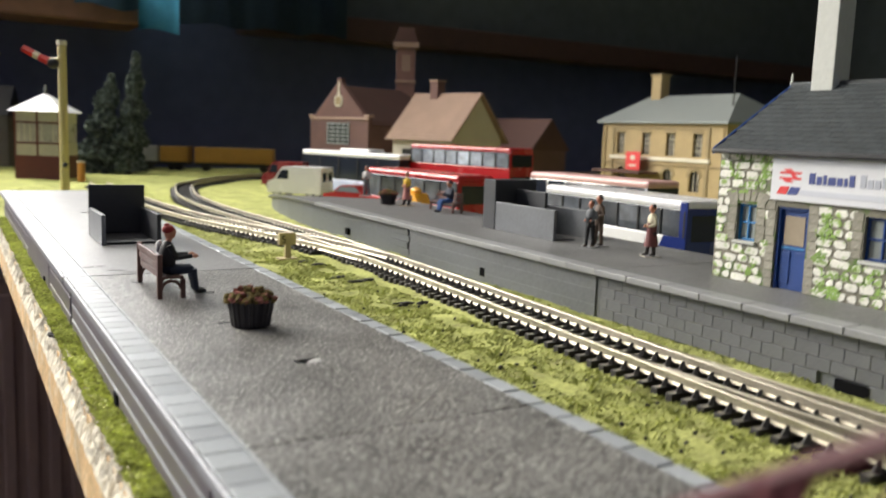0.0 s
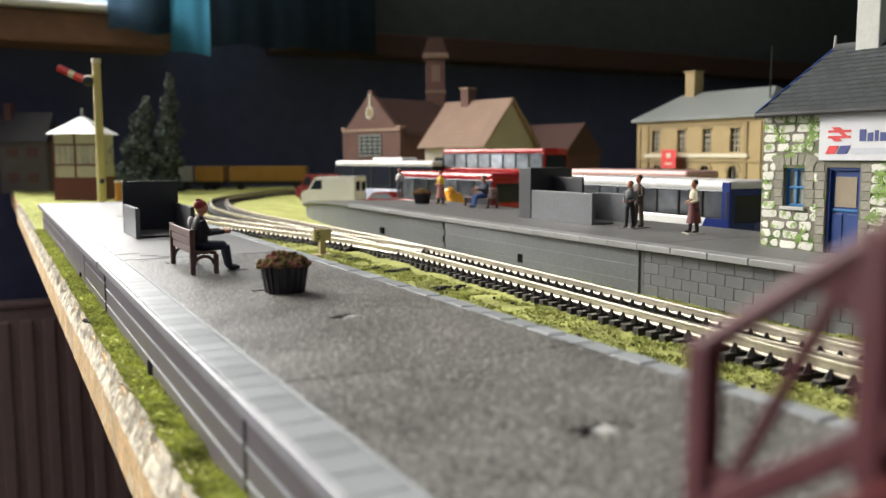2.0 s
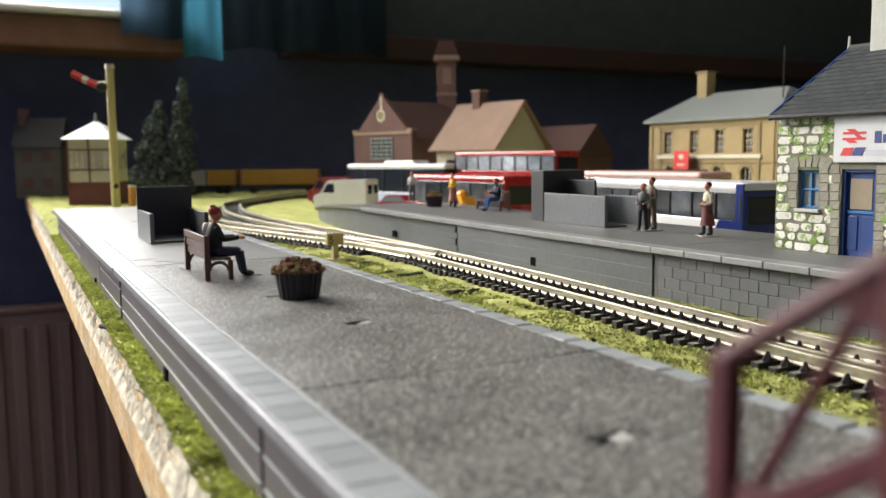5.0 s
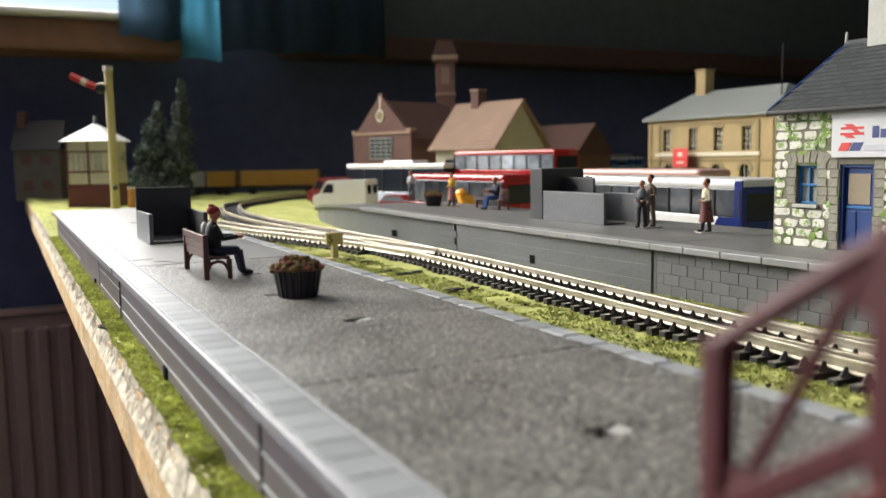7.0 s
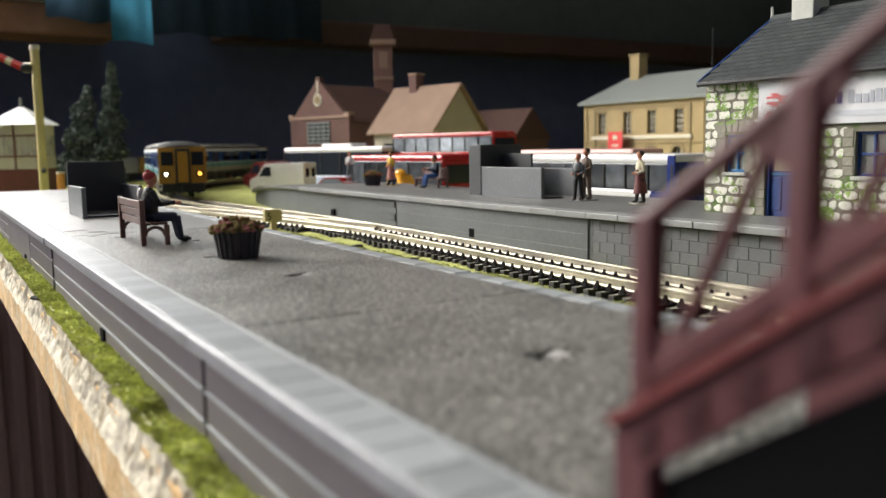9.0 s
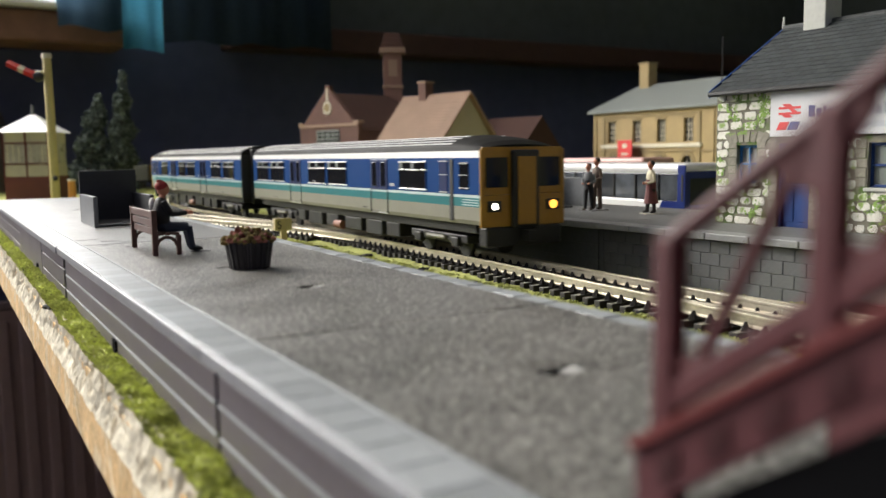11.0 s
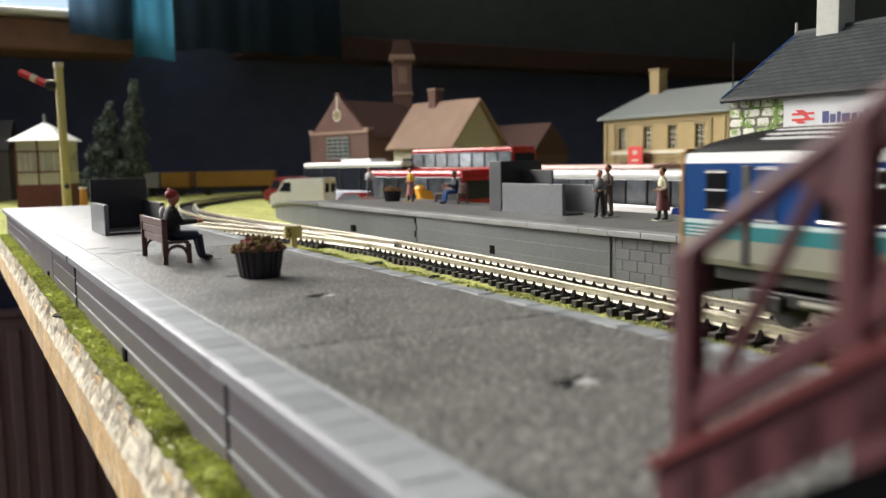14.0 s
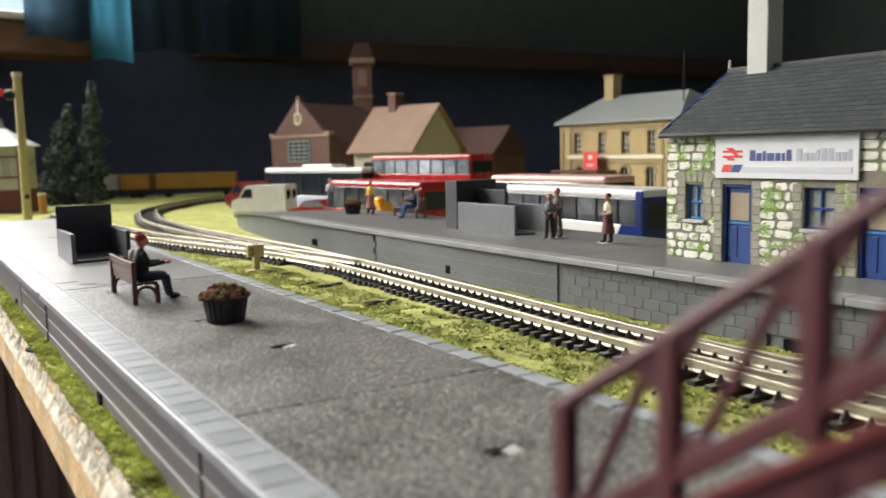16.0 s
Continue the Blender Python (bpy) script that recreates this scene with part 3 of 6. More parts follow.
# ---- footbridge steps ----
def footbridge():
    ox, oy = -2.0, -9.25
    th = thing("footbridge_steps", (ox, oy, P), "maroon plastic footbridge steps with lattice railings", "footbridge")
    k, run = 0.665, 4.6
    def up(y, z):
        return z + k * -y
    def top(y):
        return 0.535 - 0.685 * y
    for x in (-0.2, 1.3):
        bm = B()
        prism(bm, [(-0.08, 0.0), (-0.08, 0.6), (-0.14, top(-0.14)), (-run, top(-run)), (-run, 0.19 + 0.72 * run), (-0.3, 0.406), (-0.3, 0.0)], "x", x, x + 0.13)
        st = part("stringer", bm, M_MAROON, th)
        # Flange colour is lighter and redder to paint the light on the top edge.
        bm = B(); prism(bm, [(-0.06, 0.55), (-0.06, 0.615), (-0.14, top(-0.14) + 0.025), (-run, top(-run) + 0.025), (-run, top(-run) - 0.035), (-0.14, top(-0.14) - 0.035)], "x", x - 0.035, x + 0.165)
        part("stringer_flange", bm, M_FLANGE, st, "upper flange in redder maroon, painted as lit")
        if x < 0:
            for i in range(14):
                y = -0.3 - 0.29 * i
                # Darker maroon plates put the shade of the insets into the colour.
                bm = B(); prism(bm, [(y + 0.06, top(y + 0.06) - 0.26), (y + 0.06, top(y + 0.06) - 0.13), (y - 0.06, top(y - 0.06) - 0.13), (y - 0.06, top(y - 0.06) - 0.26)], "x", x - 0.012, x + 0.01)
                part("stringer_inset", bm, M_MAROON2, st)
    posts = (0.02, -0.88, -1.76, -2.64, -3.52, -4.4)
    foot = [0.75 - 0.705 * y for y in posts]
    head = [1.57 - 0.675 * y for y in posts]
    x = 0.12
    def sheet(pts, name, t=0.045, m=M_MAROON):
        bm = B(); prism(bm, pts, "x", x - t, x + t)
        bmesh.ops.bevel(bm, geom=bm.edges[:], offset=0.015, segments=1, affect="EDGES")
        part(name, bm, m, th)
    for i, (y, z0, z1) in enumerate(zip(posts, foot, head)):
        bm = B(); box(bm, x - 0.06, x + 0.06, y - 0.07, y + 0.07, z0 - 0.2, z1 + 0.03, 0.02)
        part("post", bm, M_MAROON, th)
        if i:
            sheet([(y + 0.3, z1 - 0.24), (y + 0.3, z1 - 0.16), (y - 0.2, z1 + 0.1), (y - 0.2, z1 + 0.02), (y, z1 - 0.3), (y + 0.12, z1 - 0.34)], "gusset", 0.03)
        sheet([(y, z0), (y, z0 + 0.28), (y - 0.08, z0 + 0.26), (y - 0.3, z0 + 0.24), (y - 0.3, z0 + 0.16)], "foot_gusset", 0.03)
    bm = B(); rod(bm, (x, posts[0], head[0]), (x, posts[-1], head[-1]), 0.055, sides=8)
    part("handrail", bm, M_MAROON, th)
    sheet([(posts[0], foot[0] - 0.09), (posts[0], foot[0] + 0.07), (posts[-1], foot[-1] + 0.07), (posts[-1], foot[-1] - 0.09)], "bottom_rail", 0.05)
    for i in range(1, len(posts)):
        bm = B(); rod(bm, (x, posts[i] + 0.12, head[i] - 0.12), (x, posts[i - 1] - 0.17, foot[i - 1] + 0.16), 0.042, sides=6)
        part("brace", bm, M_MAROON, th)
    for i in range(13):
        bm = B(); box(bm, -0.07, 1.3, -0.62 - 0.33 * i, -0.25 - 0.33 * i, 0.22 + 0.211 * i, 0.3 + 0.211 * i, 0.01)
        part("step", bm, M_TREAD, th)
    # Black solid added under the steps in place of the shade there.
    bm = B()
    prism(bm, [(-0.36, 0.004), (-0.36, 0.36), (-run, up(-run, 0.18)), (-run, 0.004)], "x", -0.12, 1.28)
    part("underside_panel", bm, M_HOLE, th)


footbridge()


# ---- train ----
M_TBLUE = mat("train_blue", (0.002, 0.045, 0.19), 0.5, spec=0.08, var=0.05, coarse=0.3, fine=4, bump=0.02)
M_TGREY = mat("train_stone_grey", (0.25, 0.245, 0.205), 0.5, spec=0.25, var=0.06, coarse=0.3, fine=4, bump=0.02)
M_TTEAL = mat("train_teal", (0.02, 0.17, 0.19), 0.42, spec=0.25, var=0.04, coarse=0.3, fine=4, bump=0.02)
M_TWHITE = mat("train_white", (0.66, 0.66, 0.66), 0.4, var=0.04, coarse=0.3, fine=4, bump=0.02)
M_TROOF = mat("train_roof", (0.014, 0.0135, 0.013), 0.65, spec=0.12, var=0.1, coarse=0.3, fine=5, bump=0.04)
M_TBLACK = mat("train_black", (0.012, 0.012, 0.013), 0.5, var=0.3, coarse=1.0, fine=8, bump=0.1)
M_TGLASS = glass("tinted_window", (0.012, 0.012, 0.014), 0.06)
M_TYELLOW = mat("warning_yellow", (0.38, 0.19, 0.018), 0.4, var=0.1, coarse=0.6, fine=6, bump=0.03)
M_TRUST = mat("exhaust_copper", (0.2, 0.08, 0.05), 0.5, 0.3, var=0.2, coarse=1.0, fine=8, bump=0.1)
M_ALU = mat("bare_aluminium", (0.75, 0.75, 0.75), 0.3, 0.8, var=0.05, coarse=1.0, fine=8, bump=0.02)
M_LAMP = mat("headlamp_glow", (1.0, 0.93, 0.75), emit=9.0)
M_LAMP2 = mat("marker_glow", (1.0, 0.45, 0.06), emit=3.0)

HALF, WIDE = 10.15, 1.38
Z_FLOOR, Z_SILL, Z_BAND, Z_PALE, Z_BLUE, Z_WHITE = 1.06, 1.55, 1.8, 1.88, 2.9, 3.09


def car(front):
    """A carriage on its own origin at rail height, its cab end towards -y when front is 1."""
    th = thing("train_car", (0, 0, 0), "blue, grey and teal diesel railcar with ribbed roof", "train", "two-car train")
    bands = (("skirt", Z_FLOOR, Z_SILL, M_TGREY), ("teal_stripe", Z_SILL, Z_BAND, M_TTEAL), ("pale_stripe", Z_BAND, Z_PALE, M_TPALE), ("blue_side", Z_PALE, Z_BLUE, M_TBLUE), ("white_band", Z_BLUE, Z_WHITE, M_TWHITE))
    for name, z0, z1, m in bands:
        bm = B()
        w0 = WIDE - (0.05 if z0 < 1.2 else 0)
        prism(bm, [(-w0, z0), (-WIDE, z0 + 0.12 if z0 < 1.2 else z0), (-WIDE + (0.03 if z1 > 3.0 else 0), z1), (WIDE - (0.03 if z1 > 3.0 else 0), z1), (WIDE, z0 + 0.12 if z0 < 1.2 else z0), (w0, z0)], "y", -HALF + 0.02, HALF - 0.02)
        part(name, bm, m, th)
    # roof: a shallow arch that dips towards the cab
    arc = [(-1.0, 0.0)] + [(-0.98 * math.cos(a), 0.06 + 0.4 * math.sin(a)) for a in [radians(8 + 164 * i / 16) for i in range(17)]] + [(1.0, 0.0)]
    bm = B()
    rings = []
    for d, kz, kx in ((0.03, 0.35, 0.93), (0.35, 0.62, 0.97), (0.9, 0.84, 1.0), (1.7, 1.0, 1.0), (2 * HALF - 0.03, 1.0, 1.0)):
        rings.append([bm.verts.new((u * (WIDE - 0.03) * kx, front * (d - HALF), Z_WHITE + w * kz)) for u, w in arc])
    for p, q in zip(rings, rings[1:]):
        for i in range(len(arc)):
            j = (i + 1) % len(arc)
            bm.faces.new((p[i], p[j], q[j], q[i]))
    bm.faces.new(rings[0]); bm.faces.new(rings[-1][::-1])
    bmesh.ops.recalc_face_normals(bm, faces=bm.faces[:])
    part("roof", bm, M_TROOF, th)
    for deg in (22, 34, 48, 64, 116, 132, 146, 158):
        u, w = -0.98 * math.cos(radians(deg)) * (WIDE - 0.03), Z_WHITE + 0.06 + 0.4 * math.sin(radians(deg))
        bm = B(); box(bm, u - 0.014, u + 0.014, *sorted((front * (1.75 - HALF), front * (HALF - 0.35))), w - 0.03, w + 0.022, 0.008)
        part("roof_rib", bm, M_TWHITE, th)
    # the two cars differ in their window spacing towards the inner end
    wins = [(-6.2, 1.78), (-0.15, 1.8), (1.9, 1.8), (6.62, 1.8), (8.65, 1.68)] if front > 0 else [(-6.2, 1.78), (-1.48, 1.8), (0.58, 1.8), (5.82, 1.85), (8.08, 1.85)]
    doors = (-3.78, 4.35) if front > 0 else (-3.78, 3.2)
    for side in (-1, 1):
        x = side * WIDE
        for y, w in wins:
            y = y * front
            bm = B(); box(bm, x - 0.012, x + 0.012, y - w / 2, y + w / 2, 1.96, 2.77, 0.008)
            wd = part("window", bm, M_TGLASS, th, "dark tinted window in a bright aluminium frame")
            for z in (1.95, 2.54, 2.78):
                bm = B(); box(bm, x - 0.03, x + 0.03, y - w / 2 - 0.03, y + w / 2 + 0.03, z - 0.022, z + 0.022, 0.008)
                part("frame_bar", bm, M_ALU, wd)
            for yy in (y - w / 2, y + w / 2):
                bm = B(); box(bm, x - 0.03, x + 0.025, yy - 0.014, yy + 0.014, 1.95, 2.78, 0.006)
                part("frame_bar", bm, M_TBLUE, wd)
            # Vent panes carry a pale colour as if lit.
            for k in (-0.02, 0.42):
                bm = B(); box(bm, x - 0.03, x + 0.016, y + k * w - 0.11, y + k * w + 0.11, 2.56, 2.76)
                part("hopper_vent", bm, M_PANE2, wd)
        for y in doors:
            y = y * front
            for k in (-0.34, 0.34):
                bm = B()
                box(bm, x - 0.02, x + 0.02, y + k - 0.31, y + k + 0.31, 1.86, 2.87, 0.02)
                d = part("door_leaf", bm, M_TNAVY, th, "dark blue sliding door leaf")
                bm = B(); box(bm, x - 0.028, x + 0.028, y + k - 0.17, y + k + 0.17, 1.98, 2.78, 0.02)
                part("door_glass", bm, M_TGLASS, d)
                bm = B(); box(bm, x - 0.022, x + 0.022, y + k - 0.012 + 0.3 * (1 if k > 0 else -1), y + k + 0.012 + 0.3 * (1 if k > 0 else -1), 1.1, 1.86)
                part("door_edge", bm, M_TBLACK, d)
            bm = B(); box(bm, x - 0.024, x + 0.024, y - 0.65, y + 0.65, 1.09, 1.12)
            part("door_step", bm, M_ALU, th)
        # cab side: a small window, a black door edge and the driver's door
        for o, w, z0, z1, m, name in ((0.85, 0.5, 2.02, 2.78, M_TGLASS, "cab_window"), (1.55, 0.2, 1.12, 2.86, M_TBLACK, "cab_door_edge"), (2.0, 0.46, 1.88, 2.84, M_TNAVY, "cab_door")):
            y = (o - HALF) * front
            bm = B(); box(bm, x - 0.02, x + 0.02, y - w / 2, y + w / 2, z0, z1, 0.015)
            d = part(name, bm, m, th)
            if name != "cab_door_edge":
                for z in (z0 + 0.04, 2.42, z1 - 0.04):
                    bm = B(); box(bm, x - 0.028, x + 0.028, y - w / 2, y + w / 2, z - 0.014, z + 0.014)
                    part("frame_bar", bm, M_ALU, d)
        for y, z in ((-4.75, 2.03), (-4.75, 2.08), (2.2, 2.03), (4.15, 2.03), (-2.6, 1.24), (6.9, 1.24)):
            bm = B(); box(bm, x - 0.012, x + 0.012, front * y - 0.17, front * y + 0.17, z - 0.016, z + 0.016)
            part("data_panel", bm, M_TWHITE if z > 2 else M_TGEAR, th, "small plain lettering bar")
        for z in (1.6, 1.67, 1.74):
            bm = B(); box(bm, x - 0.008, x + 0.008, *sorted((front * (0.1 - HALF), front * (0.95 - HALF))), z - 0.014, z + 0.014)
            part("stripe_end", bm, M_TPALE, th)
    # running gear
    bm = B(); box(bm, -1.15, 1.15, -HALF + 0.6, HALF - 0.6, 0.78, 1.06, 0.03)
    part("underframe", bm, M_TBLACK, th)
    random.seed(5)
    for y in (-7.1, 7.1):
        bm = B(); box(bm, -1.02, 1.02, y - 1.75, y + 1.75, 0.42, 0.68, 0.04)
        bg = part("bogie", bm, M_TBLACK, th)
        for dy in (-1.15, 1.15):
            bm = B()
            for sx in (-0.66, 0.66):
                rod(bm, (sx - 0.06, y + dy, 0.42), (sx + 0.06, y + dy, 0.42), 0.42, sides=20)
            part("wheelset", bm, M_TBLACK, bg)
            for sx in (-1, 1):
                bm = B(); box(bm, sx * 1.02 - 0.1, sx * 1.02 + 0.1, y + dy - 0.2, y + dy + 0.2, 0.3, 0.62, 0.05)
                part("axle_box", bm, M_TBLACK, bg)
        for sx in (-1, 1):
            bm = B(); rod(bm, (sx * 1.08, y - 0.55, 0.55), (sx * 1.08, y + 0.55, 0.55), 0.06, sides=8)
            part("damper", bm, M_TGREY, bg)
    for y, l, z0, m in ((-4.2, 1.0, 0.3, M_TBLACK), (-2.7, 1.3, 0.26, M_TGEAR), (-0.9, 1.5, 0.3, M_TBLACK), (1.1, 1.2, 0.32, M_TGEAR), (2.9, 1.5, 0.28, M_TBLACK), (4.5, 0.8, 0.36, M_TGEAR)):
        bm = B(); box(bm, -1.12, 1.12, y - l / 2, y + l / 2, z0, 0.8, 0.05)
        part("equipment_box", bm, m, th)
    for sx in (-1, 1):
        bm = B(); rod(bm, (sx * 1.08, 0.1, 0.42), (sx * 1.08, 0.75, 0.42), 0.16, sides=12)
        part("silencer", bm, M_TRUST, th, "copper coloured exhaust silencer")
    # cab end with a central gangway door
    e = -HALF * front
    f = -front
    def bx(x0, x1, d0, d1, z0, z1, m, name, parent=th, bev=0.02, label=""):
        bm = B(); ya, yb = sorted((e + f * d0, e + f * d1)); box(bm, x0, x1, ya, yb, z0, z1, bev)
        return part(name, bm, m, parent, label)
    bx(-1.36, 1.36, -0.05, 0.05, 1.0, 1.88, M_TYELLOW, "cab_front", label="yellow cab front")
    bx(-1.34, 1.34, -0.04, 0.04, 1.885, 3.18, M_TYELLOW, "cab_face")
    for sx in (-1, 1):
        bx(sx * 0.88 - 0.36, sx * 0.88 + 0.36, 0.03, 0.07, 2.08, 2.9, M_TGLASS, "windscreen")
        bx(sx * 1.34 - 0.06, sx * 1.34 + 0.06, -0.02, 0.06, 1.0, 3.12, M_TYELLOW, "corner_pillar")
        lamp = bx(sx * 0.98 - 0.22, sx * 0.98 + 0.22, 0.04, 0.1, 1.42, 1.72, M_TBLACK, "lamp_cluster")
        bm = B(); rod(bm, (sx * 0.98, e + f * 0.09, 1.57), (sx * 0.98, e + f * 0.12, 1.57), 0.12 if sx > 0 else 0.09, sides=14)
        part("headlight", bm, (M_LAMP if sx * front < 0 else M_LAMP2) if front > 0 else M_TBLACK, lamp, "glowing headlight" if front > 0 else "unlit tail lamp")
    bx(-0.44, 0.44, 0.02, 0.22, 0.95, 3.1, M_TBLACK, "gangway_surround", bev=0.06)
    bx(-0.3, 0.3, 0.2, 0.25, 1.05, 2.92, M_TYELLOW, "gangway_door")
    bx(-1.25, 1.25, -0.3, 0.1, 0.45, 1.0, M_TBLACK, "buffer_beam", bev=0.05)
    bx(-0.12, 0.12, 0.0, 0.5, 0.6, 0.9, M_TBLACK, "coupler", bev=0.03)
    # inner end with gangway bellows
    e, f = HALF * front, front
    bx(-1.36, 1.36, -0.04, 0.06, 1.0, 3.12, M_TBLACK, "inner_end")
    bx(-0.95, 0.95, 0.05, 0.35, 0.75, 3.4, M_TBLACK, "gangway_bellows", bev=0.1)
    return th


M_TPALE = mat("train_pale_stripe", (0.5, 0.62, 0.64), 0.42, spec=0.25, var=0.04, coarse=0.3, fine=4, bump=0.02)
M_PANE2 = mat("lit_vent_pane", (0.24, 0.26, 0.27), 0.2, var=0.3, coarse=1.0, fine=4, bump=0.0)
M_TNAVY = mat("train_door_navy", (0.005, 0.016, 0.09), 0.3, var=0.05, coarse=0.3, fine=4, bump=0.02)
M_TGEAR = mat("train_gear_grey", (0.024, 0.025, 0.028), 0.5, var=0.3, coarse=1.0, fine=8, bump=0.1)
car_front, car_rear = car(1), car(-1)


# ---- station building ----
M_MORTAR = mat("wall_mortar", (0.2, 0.19, 0.145), 0.85, var=0.2, coarse=1.0, fine=8, bump=0.2, tint=(0.10, 0.17, 0.04), amount=0.3, world_at=True)
M_STONE = mat("whitewashed_stone", (0.76, 0.75, 0.67), 0.75, var=0.14, coarse=2.5, fine=14, bump=0.2, island=0.1, tint=(0.3, 0.44, 0.12), amount=0.3, world_at=True)
M_IVY = mat("ivy_leaf", (0.27, 0.42, 0.11), 0.7, var=0.35, coarse=3.0, fine=12, bump=0.1, spec=0.2)
M_QUOIN = mat("brown_quoin", (0.3, 0.285, 0.23), 0.8, var=0.2, coarse=2.0, fine=12, bump=0.2, island=0.15)
M_SLATE = mat("slate_card", (0.036, 0.043, 0.046), 0.6, var=0.3, coarse=1.5, fine=12, bump=0.25, island=0.22)
M_BLUE = mat("blue_gloss", (0.012, 0.05, 0.21), 0.4, var=0.1, coarse=1.0, fine=8, bump=0.05)
M_BLUE2 = mat("bright_blue_gloss", (0.02, 0.17, 0.42), 0.4, var=0.1, coarse=1.0, fine=8, bump=0.05)
M_PANE = mat("dull_pane", (0.30, 0.33, 0.31), 0.15, var=0.2, coarse=1.0, fine=4, bump=0.0)
M_TAN = mat("tan_card", (0.33, 0.27, 0.19), 0.7, var=0.1, coarse=1.0, fine=6, bump=0.05)
M_SIGN = mat("sign_white", (0.72, 0.73, 0.76), 0.35, var=0.03, coarse=0.5, fine=6, bump=0.01)
M_INKNAVY = mat("sign_navy", (0.05, 0.07, 0.24), 0.4, var=0.05, bump=0.0)
M_INKRED = mat("sign_red", (0.72, 0.06, 0.06), 0.4, var=0.05, bump=0.0)
M_INKGREY = mat("sign_grey", (0.42, 0.44, 0.5), 0.4, var=0.05, bump=0.0)
M_CHIM = mat("pale_render", (0.5, 0.51, 0.47), 0.7, var=0.1, coarse=0.8, fine=8, bump=0.1)
M_GUTTER = mat("gutter_black", (0.02, 0.02, 0.022), 0.4, var=0.2, bump=0.05)


def stone_mesh(w, h):
    """A squared rubble stone with uneven, chamfered corners."""
    bm = B()
    ring, top = [], []
    for sy, sz in ((-1, -1), (1, -1), (1, 1), (-1, 1)):
        for first in (True, False):
            cy, cz = random.uniform(0.03, 0.1), random.uniform(0.02, 0.08)
            flat = first == (sy * sz > 0)
            y = sy * (w / 2 - (0 if flat else cy) + random.uniform(-0.02, 0.008))
            z = sz * (h / 2 - (cz if flat else 0) + random.uniform(-0.018, 0.006))
            ring.append(bm.verts.new((0, y, z)))
            top.append(bm.verts.new((-0.014, y * (1 - 0.025 / w), z * (1 - 0.025 / h))))
    n = len(ring)
    for i in range(n):
        j = (i + 1) % n
        bm.faces.new((ring[i], ring[j], top[j], top[i]))
    bm.faces.new(top)
    bmesh.ops.recalc_face_normals(bm, faces=bm.faces[:])
    for f in bm.faces:
        if f.normal.x > 0.3:
            f.normal_flip()
    return mesh_of("stone", bm, M_STONE)


def bar(name, parent, m, *b, bev=0.0, label=""):
    bm = B(); box(bm, *b, bev)
    return part(name, bm, m, parent, label)


def ivy(th):
    """Flat leaves in trails over the front wall."""
    random.seed(31)
    trails = ((0.75, 0.1, 2.1, 0.3, 420), (0.2, 0.0, 0.9, 0.4, 240), (-0.7, 0.0, 0.9, 0.45, 220), (3.05, 0.1, 0.85, 0.22, 150), (2.75, 2.65, 3.45, 0.25, 160), (3.7, 2.75, 3.5, 0.35, 150), (3.5, 2.4, 2.9, 0.6, 110), (2.5, 0.7, 1.2, 0.15, 50), (4.0, 1.3, 1.9, 0.12, 50), (-1.4, 0.2, 2.2, 0.2, 200), (-3.4, 0.2, 2.4, 0.4, 240))
    verts, faces = [], []
    for y0, z0, z1, w, n in trails:
        for i in range(n):
            z = random.uniform(z0, z1)
            sway = 0.5 * w * math.sin(z * 5 + y0 * 3)
            y = y0 + sway + random.gauss(0, w * 0.42)
            if noise.noise((y * 3.5, z * 3.5, 2)) < -0.02 or any(a - 0.05 < y < b + 0.05 and c - 0.05 < z < d + 0.05 for a, b, c, d in ((2.86, 3.5, 1.12, 2.12), (1.26, 2.2, 0, 2.15), (-1.12, -0.28, 1.08, 2.12), (-2.75, -1.75, 0, 2.15))) or y > 4.15:
                continue
            a, l = random.uniform(0, 6.28), random.uniform(0.025, 0.05)
            k = len(verts)
            for da, rr in ((0, 1.0), (1.3, 0.6), (2.6, 0.8), (3.7, 0.8), (5.0, 0.6)):
                verts.append(((-0.018 - random.uniform(0, 0.01)) * S, (y + l * rr * math.cos(a + da)) * S, (z + l * rr * math.sin(a + da)) * S))
            faces.append(tuple(range(k, k + 5)))
    me = bpy.data.meshes.new("ivy")
    me.from_pydata(verts, [], faces)
    me.materials.append(M_IVY)
    ob = new("ivy", me)
    ob.parent = th
    ob["kind"] = "stuff"
    ob["label"] = "bright green ivy trailing over the stones"


